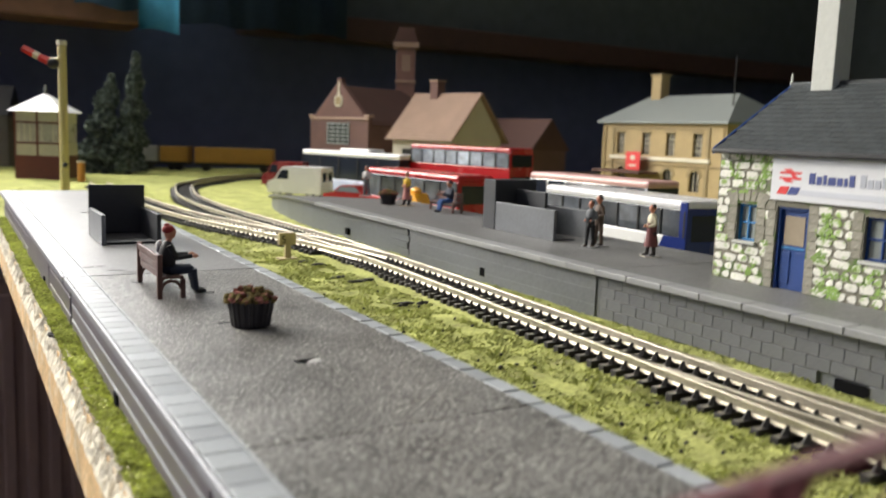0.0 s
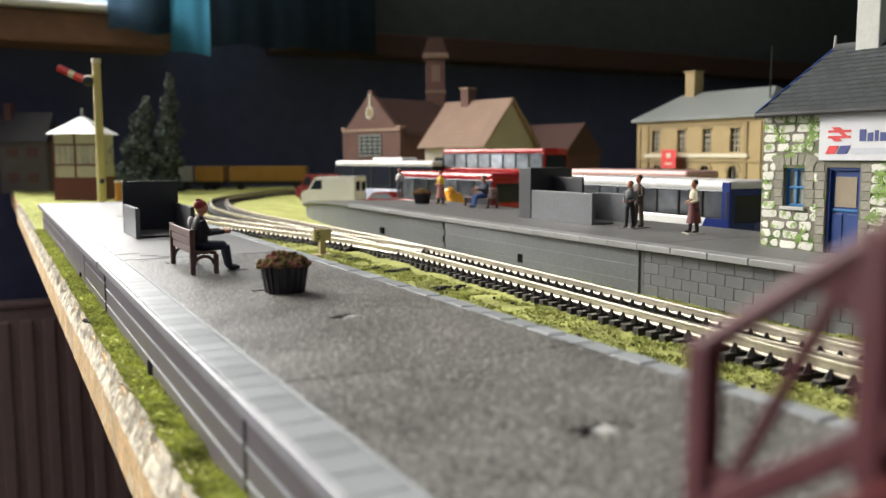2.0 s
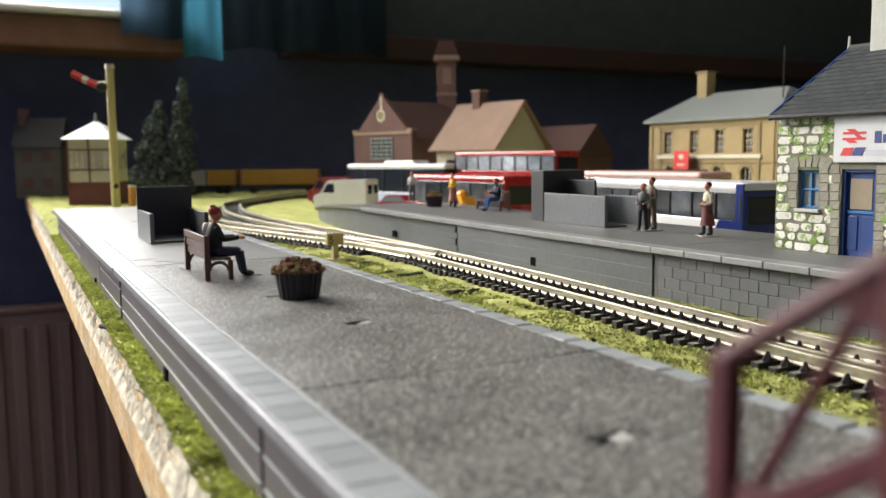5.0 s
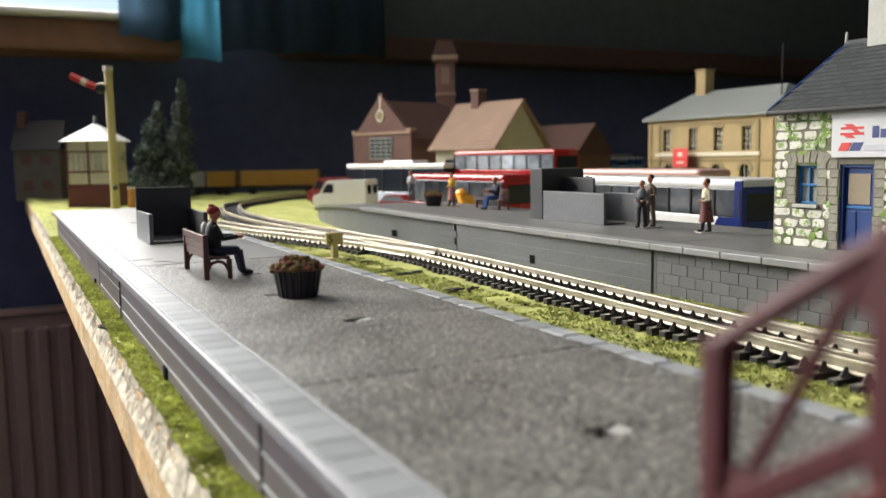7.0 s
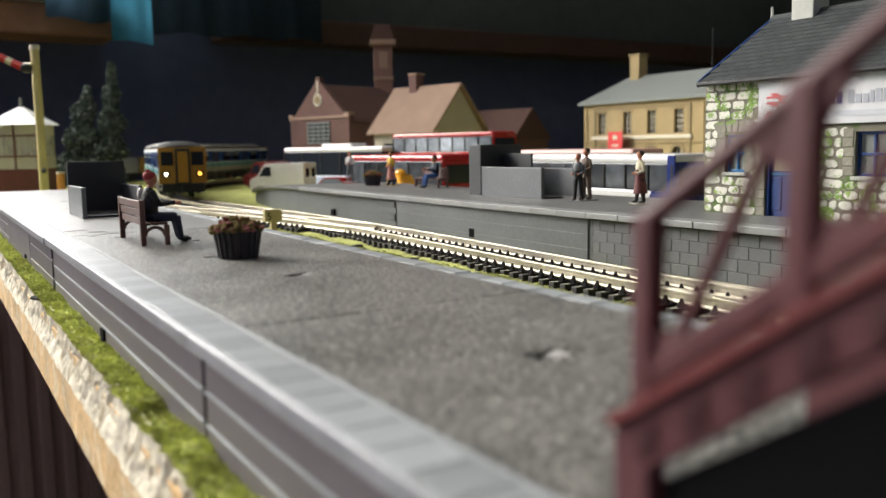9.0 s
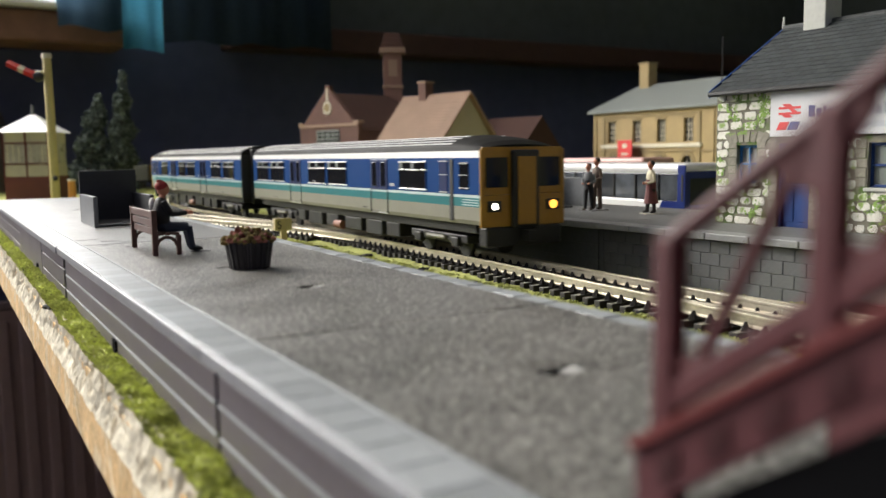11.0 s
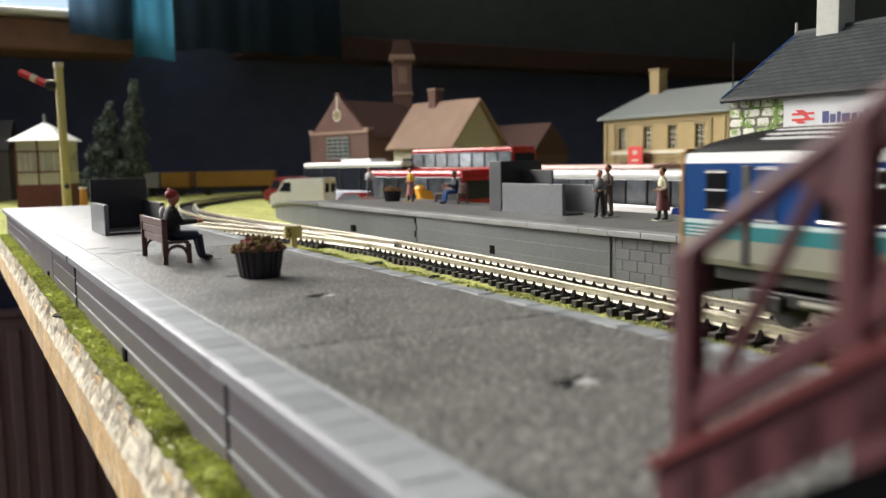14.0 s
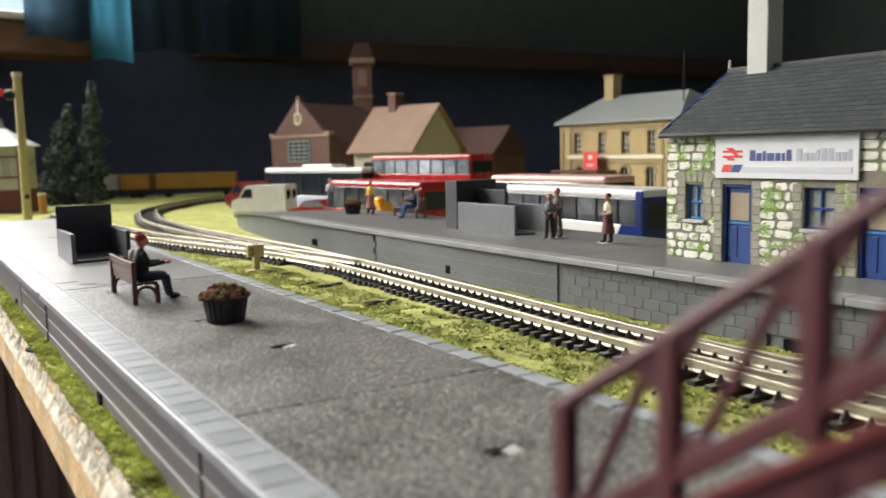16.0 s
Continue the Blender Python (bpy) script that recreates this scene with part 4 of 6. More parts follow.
def station():
    random.seed(11)
    fx, yl, yr, ze = 13.6, 4.22, -9.5, 5.2
    th = thing("station_building", (fx, 0, P), "whitewashed stone station building with slate roof and ivy", "station building")
    H = ze - P
    openings = [(2.86, 3.5, 1.12, 2.12), (1.26, 2.2, -0.01, 2.15), (-1.12, -0.28, 1.08, 2.12), (-2.75, -1.75, -0.01, 2.15), (-4.9, -4.1, 1.1, 2.12)]
    bm = B()
    panel(bm, (yr, yl), (0, H), [(a, b, max(c, 0.0) if c > 0 else 0.0, d) for a, b, c, d in openings], lambda u, v, w: (0.0 if w == 0 else 0.42, u, v))
    wall = part("front_wall", bm, M_MORTAR, th)
    bar("side_wall", th, M_MORTAR, 0.42, 5.6, yl - 0.4, yl, 0, H)
    bm = B(); prism(bm, [(0.0, H), (5.6, H), (2.8, H + 1.75)], "y", yl - 0.4, yl - 0.002)
    part("gable_wall", bm, M_MORTAR, th)
    bar("side_wall", th, M_MORTAR, 0.42, 5.6, yr, yr + 0.4, 0, H)
    bar("back_wall", th, M_MORTAR, 5.2, 5.6, yr + 0.4, yl - 0.4, 0, H)
    meshes = [stone_mesh(w, h) for w, h in ((0.36, 0.215), (0.46, 0.225), (0.55, 0.205), (0.28, 0.205), (0.42, 0.23), (0.2, 0.215))]
    widths = (0.36, 0.46, 0.55, 0.28, 0.42, 0.2)
    z, stones = 0.12, 0
    while z < H - 0.06:
        y = yl - 0.015
        while y > -4.6:
            step = 0.08
            for k in random.sample(range(6), 6):
                w = widths[k]
                c = y - w / 2
                blocked = any(a - 0.2 < c + w / 2 and c - w / 2 < b + 0.2 and c0 - 0.16 < z < d + 0.3 for a, b, c0, d in openings) or (2.3 < z < 3.4 and -1.9 < c < 2.55)
                if not blocked and stones < 300 and random.random() < 0.97:
                    piece("stone", meshes[k], wall, (-0.001, c, z + random.uniform(-0.02, 0.02), 0, random.uniform(-4, 4)))
                    step = w + random.uniform(0.03, 0.055)
                    stones += 1
                    break
            y -= step
        z += 0.252
    bm = B(); box(bm, -0.018, 0.0, -0.13, 0.13, -0.1, 0.1, 0.008)
    quoin = mesh_of("quoin", bm, M_QUOIN)
    for a, b, c, d in openings:
        for side in (a - 0.16, b + 0.16):
            zz = max(c, 0.0) + 0.12
            while zz < d + 0.05:
                piece("quoin", quoin, wall, (0, side + random.uniform(-0.03, 0.03), zz))
                zz += 0.225
        if d < 2.14 or True:
            mid, half = (a + b) / 2, (b - a) / 2 + 0.1
            if not (1.2 < mid < 2.2 or -3 < mid < 0):
                for i in range(7):
                    ang = radians(-36 + 12 * i)
                    bm2 = piece("voussoir", VOUSSOIR, wall, (0, mid + math.sin(ang) * 1.0 * half / 0.42, d + 0.06 + 0.16 * math.cos(ang), 0, -math.degrees(ang) * 0.8))
    # windows and doors
    for a, b, c, d, m in ((2.86, 3.5, 1.12, 2.12, M_BLUE2), (-1.12, -0.28, 1.08, 2.12, M_BLUE), (-4.9, -4.1, 1.1, 2.12, M_BLUE)):
        w = part("window", panel_box(0.16, a, b, c, d), M_PANE, th, "blue sash window with a pale pane")
        for y0, y1, z0, z1 in ((a, a + 0.06, c, d), (b - 0.06, b, c, d), (a + 0.06, b - 0.06, c, c + 0.07), (a + 0.06, b - 0.06, d - 0.07, d), (a + 0.06, b - 0.06, (c + d) / 2 - 0.03, (c + d) / 2 + 0.03), ((a + b) / 2 - 0.025, (a + b) / 2 + 0.025, c + 0.07, (c + d) / 2 - 0.03), ((a + b) / 2 - 0.025, (a + b) / 2 + 0.025, (c + d) / 2 + 0.03, d - 0.07)):
            bar("sash_bar", w, m, 0.1, 0.158, y0, y1, z0, z1, bev=0.008)
        bar("window_sill", th, M_CHIM, -0.08, 0.2, a - 0.06, b + 0.06, c - 0.09, c - 0.001, bev=0.015)
    for a, b in ((1.26, 2.2), (-2.75, -1.75)):
        d = bar("door", th, M_BLUE, 0.14, 0.2, a + 0.08, b - 0.08, 0.0, 2.07, bev=0.01, label="blue panelled door with a tan window")
        bar("door_window", d, M_TAN, 0.125, 0.138, a + 0.17, b - 0.17, 1.17, 1.92)
        for k in (0.27, 0.73):
            y = a + (b - a) * k
            bar("door_panel", d, M_BLUE, 0.118, 0.139, y - 0.15, y + 0.15, 0.15, 1.0, bev=0.012)
        bar("door_rail", d, M_BLUE2, 0.11, 0.139, a + 0.1, b - 0.1, 1.06, 1.12, bev=0.008)
        for y0, y1 in ((a + 0.001, a + 0.078), (b - 0.078, b - 0.001)):
            bar("door_frame", th, M_BLUE, 0.05, 0.22, y0, y1, 0.0, 2.148, bev=0.01)
        bar("door_frame", th, M_BLUE, 0.05, 0.22, a + 0.08, b - 0.08, 2.072, 2.148, bev=0.01)
    # roof with separate slates
    bm = B(); prism(bm, [(-0.22, H - 0.04), (2.8, H + 1.86), (5.84, H - 0.04), (5.84, H - 0.14), (2.8, H + 1.74), (-0.22, H - 0.14)], "y", yr - 0.2, yl + 0.05)
    roof = part("roof", bm, M_SLATE, th)
    slope = math.atan2(1.9, 3.02)
    length = math.hypot(1.9, 3.02)
    bm = B(); box(bm, 0, 0.31, -0.2, 0.2, 0.0, 0.03, 0.008)
    for v in bm.verts:
        if v.co.x > 0.2:
            v.co.z -= 0.025
    slate = mesh_of("slate", bm, M_SLATE)
    count, rest = 0, B()
    rows = 15
    for i in range(34):
        for r in range(rows):
            y = yl + 0.05 - 0.21 - 0.41 * i - (0.2 if r % 2 else 0)
            d = length * r / rows
            x, z = -0.22 + math.cos(slope) * d, H - 0.03 + math.sin(slope) * d
            m = spot(x, y, z, 0, 0, -math.degrees(slope))
            if y < yr - 0.1:
                continue
            if count < 300:
                ob = new("slate", slate); ob.parent = roof; ob.matrix_basis = m
                count += 1
            else:
                mm = Matrix.Translation((x, y, z)) @ Matrix.Rotation(-slope, 4, "Y")
                box(rest, 0, 0.3, -0.2, 0.2, 0.005, 0.03, 0, 0, mm)
    tagged(part("slates", rest, M_SLATE, roof), kind="stuff")
    bm = B(); rod(bm, (2.8, yr - 0.2, H + 1.87), (2.8, yl + 0.06, H + 1.87), 0.09, sides=10)
    part("ridge_tiles", bm, M_SLATE, roof)
    bm = B(); prism(bm, [(-0.24, H - 0.18), (2.8, H + 1.72), (2.8, H + 1.89), (-0.24, H + 0.0)], "y", yl + 0.052, yl + 0.1)
    part("bargeboard", bm, M_BLUE, roof, "blue bargeboard")
    bm = B(); rod(bm, (2.8, yl + 0.08, H + 1.8), (2.8, yl + 0.08, H + 2.2), 0.05, 0.03, sides=8)
    part("finial", bm, M_CHIM, roof)
    bm = B(); rod(bm, (-0.28, yr, H - 0.09), (-0.28, yl + 0.04, H - 0.09), 0.07, sides=10)
    part("gutter", bm, M_GUTTER, th)
    ch = bar("chimney", th, M_CHIM, 2.45, 3.15, 2.7, 3.4, H + 1.3, H + 5.0, bev=0.03, label="tall pale rendered chimney stack")
    bar("chimney_cap", ch, M_CHIM, 2.35, 3.25, 2.6, 3.5, H + 5.0, H + 5.2, bev=0.03)
    ivy(th)
    # name board: bars stand for the lettering
    sg = bar("name_board", th, M_SIGN, -0.09, -0.045, -1.76, 2.4, 2.32, 3.46, bev=0.01, label="white station name board with red and navy bars")
    def lean(y0, y1, z0, z1, k, m, name):
        bm = B(); prism(bm, [(y0, z0), (y1, z0), (y1 - k, z1), (y0 - k, z1)], "x", -0.1, -0.088)
        part(name, bm, m, sg)
    lean(2.2, 1.92, 2.48, 2.68, 0.1, M_INKRED, "red_mark"); lean(1.88, 1.6, 2.48, 2.68, 0.1, M_INKNAVY, "navy_mark")
    lean(2.14, 1.5, 2.86, 2.92, 0.0, M_INKRED, "red_bar"); lean(2.14, 1.5, 3.0, 3.06, 0.0, M_INKRED, "red_bar")
    for z0, z1, a, b in ((2.79, 2.86, 1.72, 1.95), (2.92, 3.0, 1.74, 1.6), (3.06, 3.13, 1.72, 1.95)):
        lean(a, b, z0, z1, -0.1, M_INKRED, "red_stroke")
    y = 1.27
    for w, h in ((0.17, 0.28), (0.14, 0.2), (0.09, 0.25), (0.2, 0.2), (0.14, 0.2), (0.09, 0.2), (0.14, 0.28)):
        bar("letter_bar", sg, M_INKNAVY, -0.1, -0.088, y - w, y, 2.78, 2.78 + h)
        y -= w + 0.045
    y -= 0.1
    for w, h in ((0.15, 0.3), (0.14, 0.2), (0.14, 0.2), (0.09, 0.27), (0.14, 0.3), (0.14, 0.3), (0.14, 0.2), (0.12, 0.2), (0.09, 0.27)):
        bar("letter_bar", sg, M_INKGREY, -0.1, -0.088, y - w, y, 2.78, 2.78 + h)
        y -= w + 0.04
    bar("grey_band", sg, M_INKPALE, -0.1, -0.0885, -1.6, 1.5, 2.48, 2.62)


M_INKPALE = mat("sign_pale_grey", (0.58, 0.6, 0.66), 0.4, var=0.03, bump=0.0)


def panel_box(x, a, b, c, d):
    bm = B(); box(bm, x, x + 0.05, a, b, c, d)
    return bm


def voussoir():
    bm = B(); prism(bm, [(-0.07, -0.14), (0.07, -0.14), (0.1, 0.14), (-0.1, 0.14)], "x", -0.02, 0.0)
    return mesh_of("voussoir", bm, M_QUOIN)


VOUSSOIR = voussoir()
station()

# ---- stairwells ----
stair_enclosure((-1.12, 14.6, P), "dark grey plastic stair enclosure on the near platform", 2.6, 1.75, 0.92, 1.66, 0.12)
def far_stair():
    th = thing("stair_enclosure", (13.85, 11.65, P), "grey plastic stair enclosure on the far platform", "stair enclosure", "platform stairwells")
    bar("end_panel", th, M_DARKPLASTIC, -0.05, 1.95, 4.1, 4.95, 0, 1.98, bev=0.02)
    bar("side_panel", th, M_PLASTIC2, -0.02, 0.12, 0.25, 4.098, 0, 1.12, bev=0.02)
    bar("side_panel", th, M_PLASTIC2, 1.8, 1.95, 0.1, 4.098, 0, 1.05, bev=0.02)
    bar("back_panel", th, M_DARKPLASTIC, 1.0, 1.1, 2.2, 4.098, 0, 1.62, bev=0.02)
    bar("stair_floor", th, M_TREAD, 0.14, 0.99, 0.3, 4.09, 0, 0.05)


far_stair()


# ---- bench, planter and figures ----
M_BENCH = mat("brown_bench", (0.10, 0.045, 0.035), 0.5, var=0.25, coarse=2.0, fine=12, bump=0.15)
M_TERRA = mat("planter_black", (0.025, 0.022, 0.026), 0.5, var=0.25, coarse=2.0, fine=12, bump=0.15)
M_FLOWER = mat("dried_flower", (0.27, 0.11, 0.09), 0.9, var=0.5, coarse=5.0, fine=14, bump=0.3, spec=0.1)
M_FLOWER2 = mat("olive_leaf", (0.17, 0.13, 0.05), 0.9, var=0.5, coarse=5.0, fine=14, bump=0.3, spec=0.1)


def bench(at, seat_label):
    th = thing("bench", at, seat_label, "bench", "platform benches")
    for x, z in ((-0.02, 0.5), (0.0, 0.68), (0.02, 0.86)):
        bar("back_slat", th, M_BENCH, -0.06 - x, -0.0 - x, -1.1, 1.1, z - 0.08, z + 0.075, bev=0.015)
    for x in (0.08, 0.24, 0.4):
        bar("seat_slat", th, M_BENCH, x - 0.07, x + 0.07, -1.1, 1.1, 0.42, 0.47, bev=0.012)
    for y in (-1.08, 1.08):
        bar("leg", th, M_BENCH, -0.09, 0.02, y - 0.055, y + 0.055, 0, 0.95, bev=0.015)
        bar("leg", th, M_BENCH, 0.4, 0.5, y - 0.055, y + 0.055, 0, 0.42, bev=0.015)
        bm = B()
        for i in range(6):
            a, b = math.pi * i / 6, math.pi * (i + 1) / 6
            rod(bm, (0.21 - 0.2 * math.cos(a), y, 0.2 + 0.18 * math.sin(a)), (0.21 - 0.2 * math.cos(b), y, 0.2 + 0.18 * math.sin(b)), 0.035, sides=6)
        part("leg_arch", bm, M_BENCH, th)
    return th


bench((-1.22, 6.9, P), "brown wooden slatted bench on the near platform")
bench2 = bench((16.05, 23.1, P), "brown wooden slatted bench on the far platform")
bench2.matrix_basis = spot(16.05, 23.1, P, 180)


def planter(at, label, k=1.0):
    random.seed(21)
    th = thing("planter", at, label, "planter", "platform planters")
    bm = B(); rod(bm, (0, 0, 0), (0, 0, 0.5 * k), 0.33 * k, 0.41 * k, sides=20)
    tub = part("tub", bm, M_TERRA, th)
    for i in range(20):
        a = 2 * math.pi * i / 20
        bm = B(); rod(bm, (0.335 * k * math.cos(a), 0.335 * k * math.sin(a), 0.01), (0.415 * k * math.cos(a), 0.415 * k * math.sin(a), 0.5 * k), 0.03 * k, 0.035 * k, sides=5)
        part("stave", bm, M_TERRA, tub)
    bm = B()
    for i in range(150):
        a, r = random.uniform(0, 6.28), math.sqrt(random.random()) * 0.47 * k
        zz = 0.47 * k + (0.26 * k) * (1 - (r / (0.52 * k)) ** 2) * random.uniform(0.3, 1.1)
        blob(bm, (r * math.cos(a), r * math.sin(a), zz), random.uniform(0.035, 0.075) * k, 1, (1, 1, 0.8), random.choice((0, 0, 1, 1, 1)), 0.35)
    tagged(part("foliage", bm, [M_FLOWER, M_FLOWER2], th, "dried reddish flowers and olive leaves"), kind="stuff")


planter((-0.24, 2.75, P), "black staved tub with dried reddish flowers")
planter((14.75, 27.2, P), "dark tub with dried flowers on the far platform", 1.05)
# Slots lie on the deck as dark strips, their inner shade painted.
bar("planter_slot", None, M_TREAD, -0.75, -0.45, 3.1, 3.22, P - 0.02, P + 0.004).matrix_basis = Matrix()
tagged(bpy.data.objects["planter_slot"], "black slot in the platform beside the tub", "slot")
bar("slot_lip", None, M_TREAD, -0.42, 0.02, 6.2, 6.32, P - 0.02, P + 0.004)
tagged(bpy.data.objects["slot_lip"], "black slot in the platform by the bench", "slot")

SKIN = mat("figure_skin", (0.5, 0.2, 0.12), 0.6, var=0.1, coarse=3, fine=12, bump=0.05)
def cloth(name, rgb):
    return mat("figure_" + name, rgb, 0.65, var=0.25, coarse=4, fine=14, bump=0.12)


C_BLACK, C_NAVY, C_RED, C_WHITE = cloth("black", (0.012, 0.012, 0.014)), cloth("navy", (0.012, 0.02, 0.045)), cloth("red", (0.3, 0.02, 0.02)), cloth("white", (0.6, 0.58, 0.56))
C_GREY, C_BROWN, C_MAROON, C_CREAM = cloth("grey", (0.13, 0.14, 0.15)), cloth("brown", (0.11, 0.075, 0.055)), cloth("maroon", (0.14, 0.035, 0.035)), cloth("cream", (0.6, 0.55, 0.4))
C_YELLOW, C_PINK, C_BLUE, C_HAIR = cloth("yellow", (0.7, 0.45, 0.03)), cloth("pink", (0.5, 0.2, 0.17)), cloth("blue", (0.03, 0.1, 0.3)), cloth("hair", (0.02, 0.014, 0.012))


def standing(at, top, legs, hair, label, h=1.72, skirt=False, plate=True):
    """A painted model figure that faces -y before it is turned: one plain mesh."""
    k = h / 1.72
    bm = B()
    if plate:
        box(bm, -0.3 * k, 0.3 * k, -0.28 * k, 0.28 * k, 0.0, 0.03, 0.01, 4)
    for sx in (-1, 1):
        y = 0.09 * sx
        rod(bm, (0.09 * sx, y, 0.05), (0.085 * sx, 0.02 * sx, 0.82 * k), 0.06 * k, 0.095 * k, 10, 3 if skirt else 1)
        blob(bm, (0.09 * sx, y - 0.06, 0.06), 0.09, 1, (0.6, 1.3, 0.55), 3)
        rod(bm, (0.2 * sx * k, 0, 1.36 * k), (0.25 * sx * k, 0.02, 1.08 * k), 0.058 * k, 0.05 * k, 8, 0)
        rod(bm, (0.25 * sx * k, 0.02, 1.08 * k), (0.13 * sx * k, -0.18, 1.0 * k), 0.048 * k, 0.04 * k, 8, 0)
        blob(bm, (0.12 * sx * k, -0.2, 1.0 * k), 0.045, 1, (1, 1, 1), 2)
    if skirt:
        rod(bm, (0, 0.01, 0.34 * k), (0, 0, 0.95 * k), 0.24 * k, 0.14 * k, 16, 1)
    rod(bm, (0, 0, 0.78 * k), (0, 0, 1.12 * k), 0.165 * k, 0.155 * k, 14, 1)
    blob(bm, (0, 0, 1.2 * k), 0.21 * k, 2, (1.02, 0.68, 1.25), 0)
    rod(bm, (0, 0, 1.4 * k), (0, -0.01, 1.52 * k), 0.055 * k, 0.05 * k, 8, 2)
    blob(bm, (0, -0.015, 1.6 * k), 0.115 * k, 2, (0.85, 0.95, 1.12), 2)
    blob(bm, (0, 0.02, 1.645 * k), 0.112 * k, 2, (0.95, 0.95, 0.92), 3)
    ob = part("figure", bm, [top, legs, SKIN, hair, M_COPING2], None, "", at)
    return tagged(ob, label, "figurine", "painted model figures")


def seated(at, top, legs, hat, label, bag=False):
    bm = B()
    for sx in (-1, 1):
        rod(bm, (0.1 * sx, 0.0, 0.56), (0.1 * sx, -0.5, 0.55), 0.11, 0.09, 10, 1)
        rod(bm, (0.1 * sx, -0.5, 0.56), (0.1 * sx, -0.58, 0.1), 0.09, 0.065, 10, 1)
        blob(bm, (0.1 * sx, -0.67, 0.07), 0.1, 1, (0.6, 1.5, 0.6), 3)
        rod(bm, (0.23 * sx, 0.02, 1.12), (0.26 * sx, -0.12, 0.84), 0.07, 0.06, 8, 0)
        rod(bm, (0.26 * sx, -0.12, 0.84), (0.16 * sx, -0.46, 0.86), 0.058, 0.05, 8, 0)
        blob(bm, (0.15 * sx, -0.54, 0.86), 0.065, 1, (0.8, 1.3, 0.8), 2)
    blob(bm, (0, 0.02, 0.86), 0.25, 2, (1.0, 0.75, 1.45), 0)
    blob(bm, (0, 0.0, 0.6), 0.2, 2, (1.0, 0.95, 0.75), 1)
    rod(bm, (0, 0, 1.15), (0, -0.03, 1.28), 0.07, 0.06, 8, 2)
    blob(bm, (0, -0.04, 1.37), 0.14, 2, (0.85, 0.95, 1.12), 2)
    blob(bm, (0, -0.01, 1.43), 0.14, 2, (0.95, 1.0, 0.85), 4)
    if bag:
        blob(bm, (0.12, 0.16, 1.05), 0.12, 2, (0.8, 0.7, 1.2), 5)
        blob(bm, (0, 0.02, 1.54), 0.05, 1, (0.8, 1.6, 0.7), 4)
    ob = part("figure", bm, [top, legs, SKIN, C_BLACK, hat, C_WHITE], None, "", at)
    return tagged(ob, label, "figurine", "painted model figures")


seated((-0.98, 6.25, P, 90), C_BLACK, C_NAVY, C_RED, "seated painted figure in black coat and red hat", True)
seated((15.75, 22.6, P, -90), C_NAVY, C_BLUE, C_HAIR, "seated painted figure in dark top and blue trousers")
standing((14.1, 10.2, P, -70), C_GREY, C_BLACK, C_BROWN, "standing painted figure in grey shirt and black trousers", 1.6)
standing((14.6, 10.35, P, -100), C_BROWN, C_BROWN, C_HAIR, "standing painted figure in a long brown coat", 1.78)
standing((14.6, 7.75, P, -112), C_CREAM, C_MAROON, C_HAIR, "standing painted figure in cream blouse and maroon skirt", 1.68, True)
standing((15.3, 26.2, P, -80), C_YELLOW, C_PINK, C_HAIR, "walking painted figure in yellow top and pink skirt", 1.72, True)
standing((16.0, 32.6, P, -60), C_WHITE, C_GREY, C_GREY, "standing painted figure in pale grey clothes", 1.75)
standing((15.6, 17.9, P, -60), C_CREAM, C_CREAM, C_BROWN, "painted figure in cream beside the stair enclosure", 1.3)


# ---- gradient of small trackside things ----
def mile_board():
    th = thing("number_board", (6.57, 19.6, 0.15), "cream trackside board with a black number five", "sign")
    m = mat("board_cream", (0.45, 0.37, 0.2), 0.6, var=0.15, coarse=2, fine=10, bump=0.08)
    bar("plate", th, m, -0.4, 0.3, -0.12, 0.12, 0.58, 1.06, bev=0.03)
    bar("post", th, m, -0.14, 0.1, -0.09, 0.09, 0, 0.58, bev=0.02)
    bar("base", th, m, -0.42, 0.4, -0.3, 0.3, 0, 0.06, bev=0.02)
    cu = bpy.data.curves.new("digit", "FONT")
    cu.body, cu.size, cu.extrude, cu.align_x = "5", 0.42 * S, 0.004 * S, "CENTER"
    cu.materials.append(C_BLACK)
    ob = new("digit", cu)
    ob.parent = th
    ob.matrix_basis = spot(-0.22, -0.126, 0.66, 0, 90)


mile_board()
M_DEBRIS = mat("dark_debris", (0.03, 0.027, 0.02), 0.8, var=0.4, coarse=3, fine=12, bump=0.5)


def debris():
    random.seed(8)
    for x, y, l, w, a in ((6.8, 9.7, 1.1, 0.4, 8), (7.15, 13.8, 0.9, 0.25, 12), (6.5, 14.6, 0.6, 0.15, 30), (7.0, 17.6, 0.5, 0.2, -5), (6.75, 18.4, 0.35, 0.25, 40), (-2.85, 9.3, 0.3, 0.5, 10)):
        bm = B()
        for i in range(9):
            u = random.uniform(-0.5, 0.5)
            blob(bm, (u * l, random.uniform(-0.5, 0.5) * w, 0.03), random.uniform(0.06, 0.13), 1, (1.8, 0.9, 0.5), 0, 0.4)
        ob = part("bark_scrap", bm, M_DEBRIS, None, "", (x, y, 0.18, a))
        tagged(ob, "dark scrap of bark lying in the grass", "debris", "bark scraps in the grass")
    bm = B()
    for i in range(90):
        x = random.uniform(2.6, 7.2); y = random.uniform(-8, 14)
        blob(bm, (x, y, 0.24), random.uniform(0.03, 0.07), 1, (1, 1, 0.8), 0, 0.4)
    tagged(part("ballast_crumbs", bm, M_DEBRIS), "loose dark ballast crumbs in the grass", "ballast", kind="stuff")


debris()


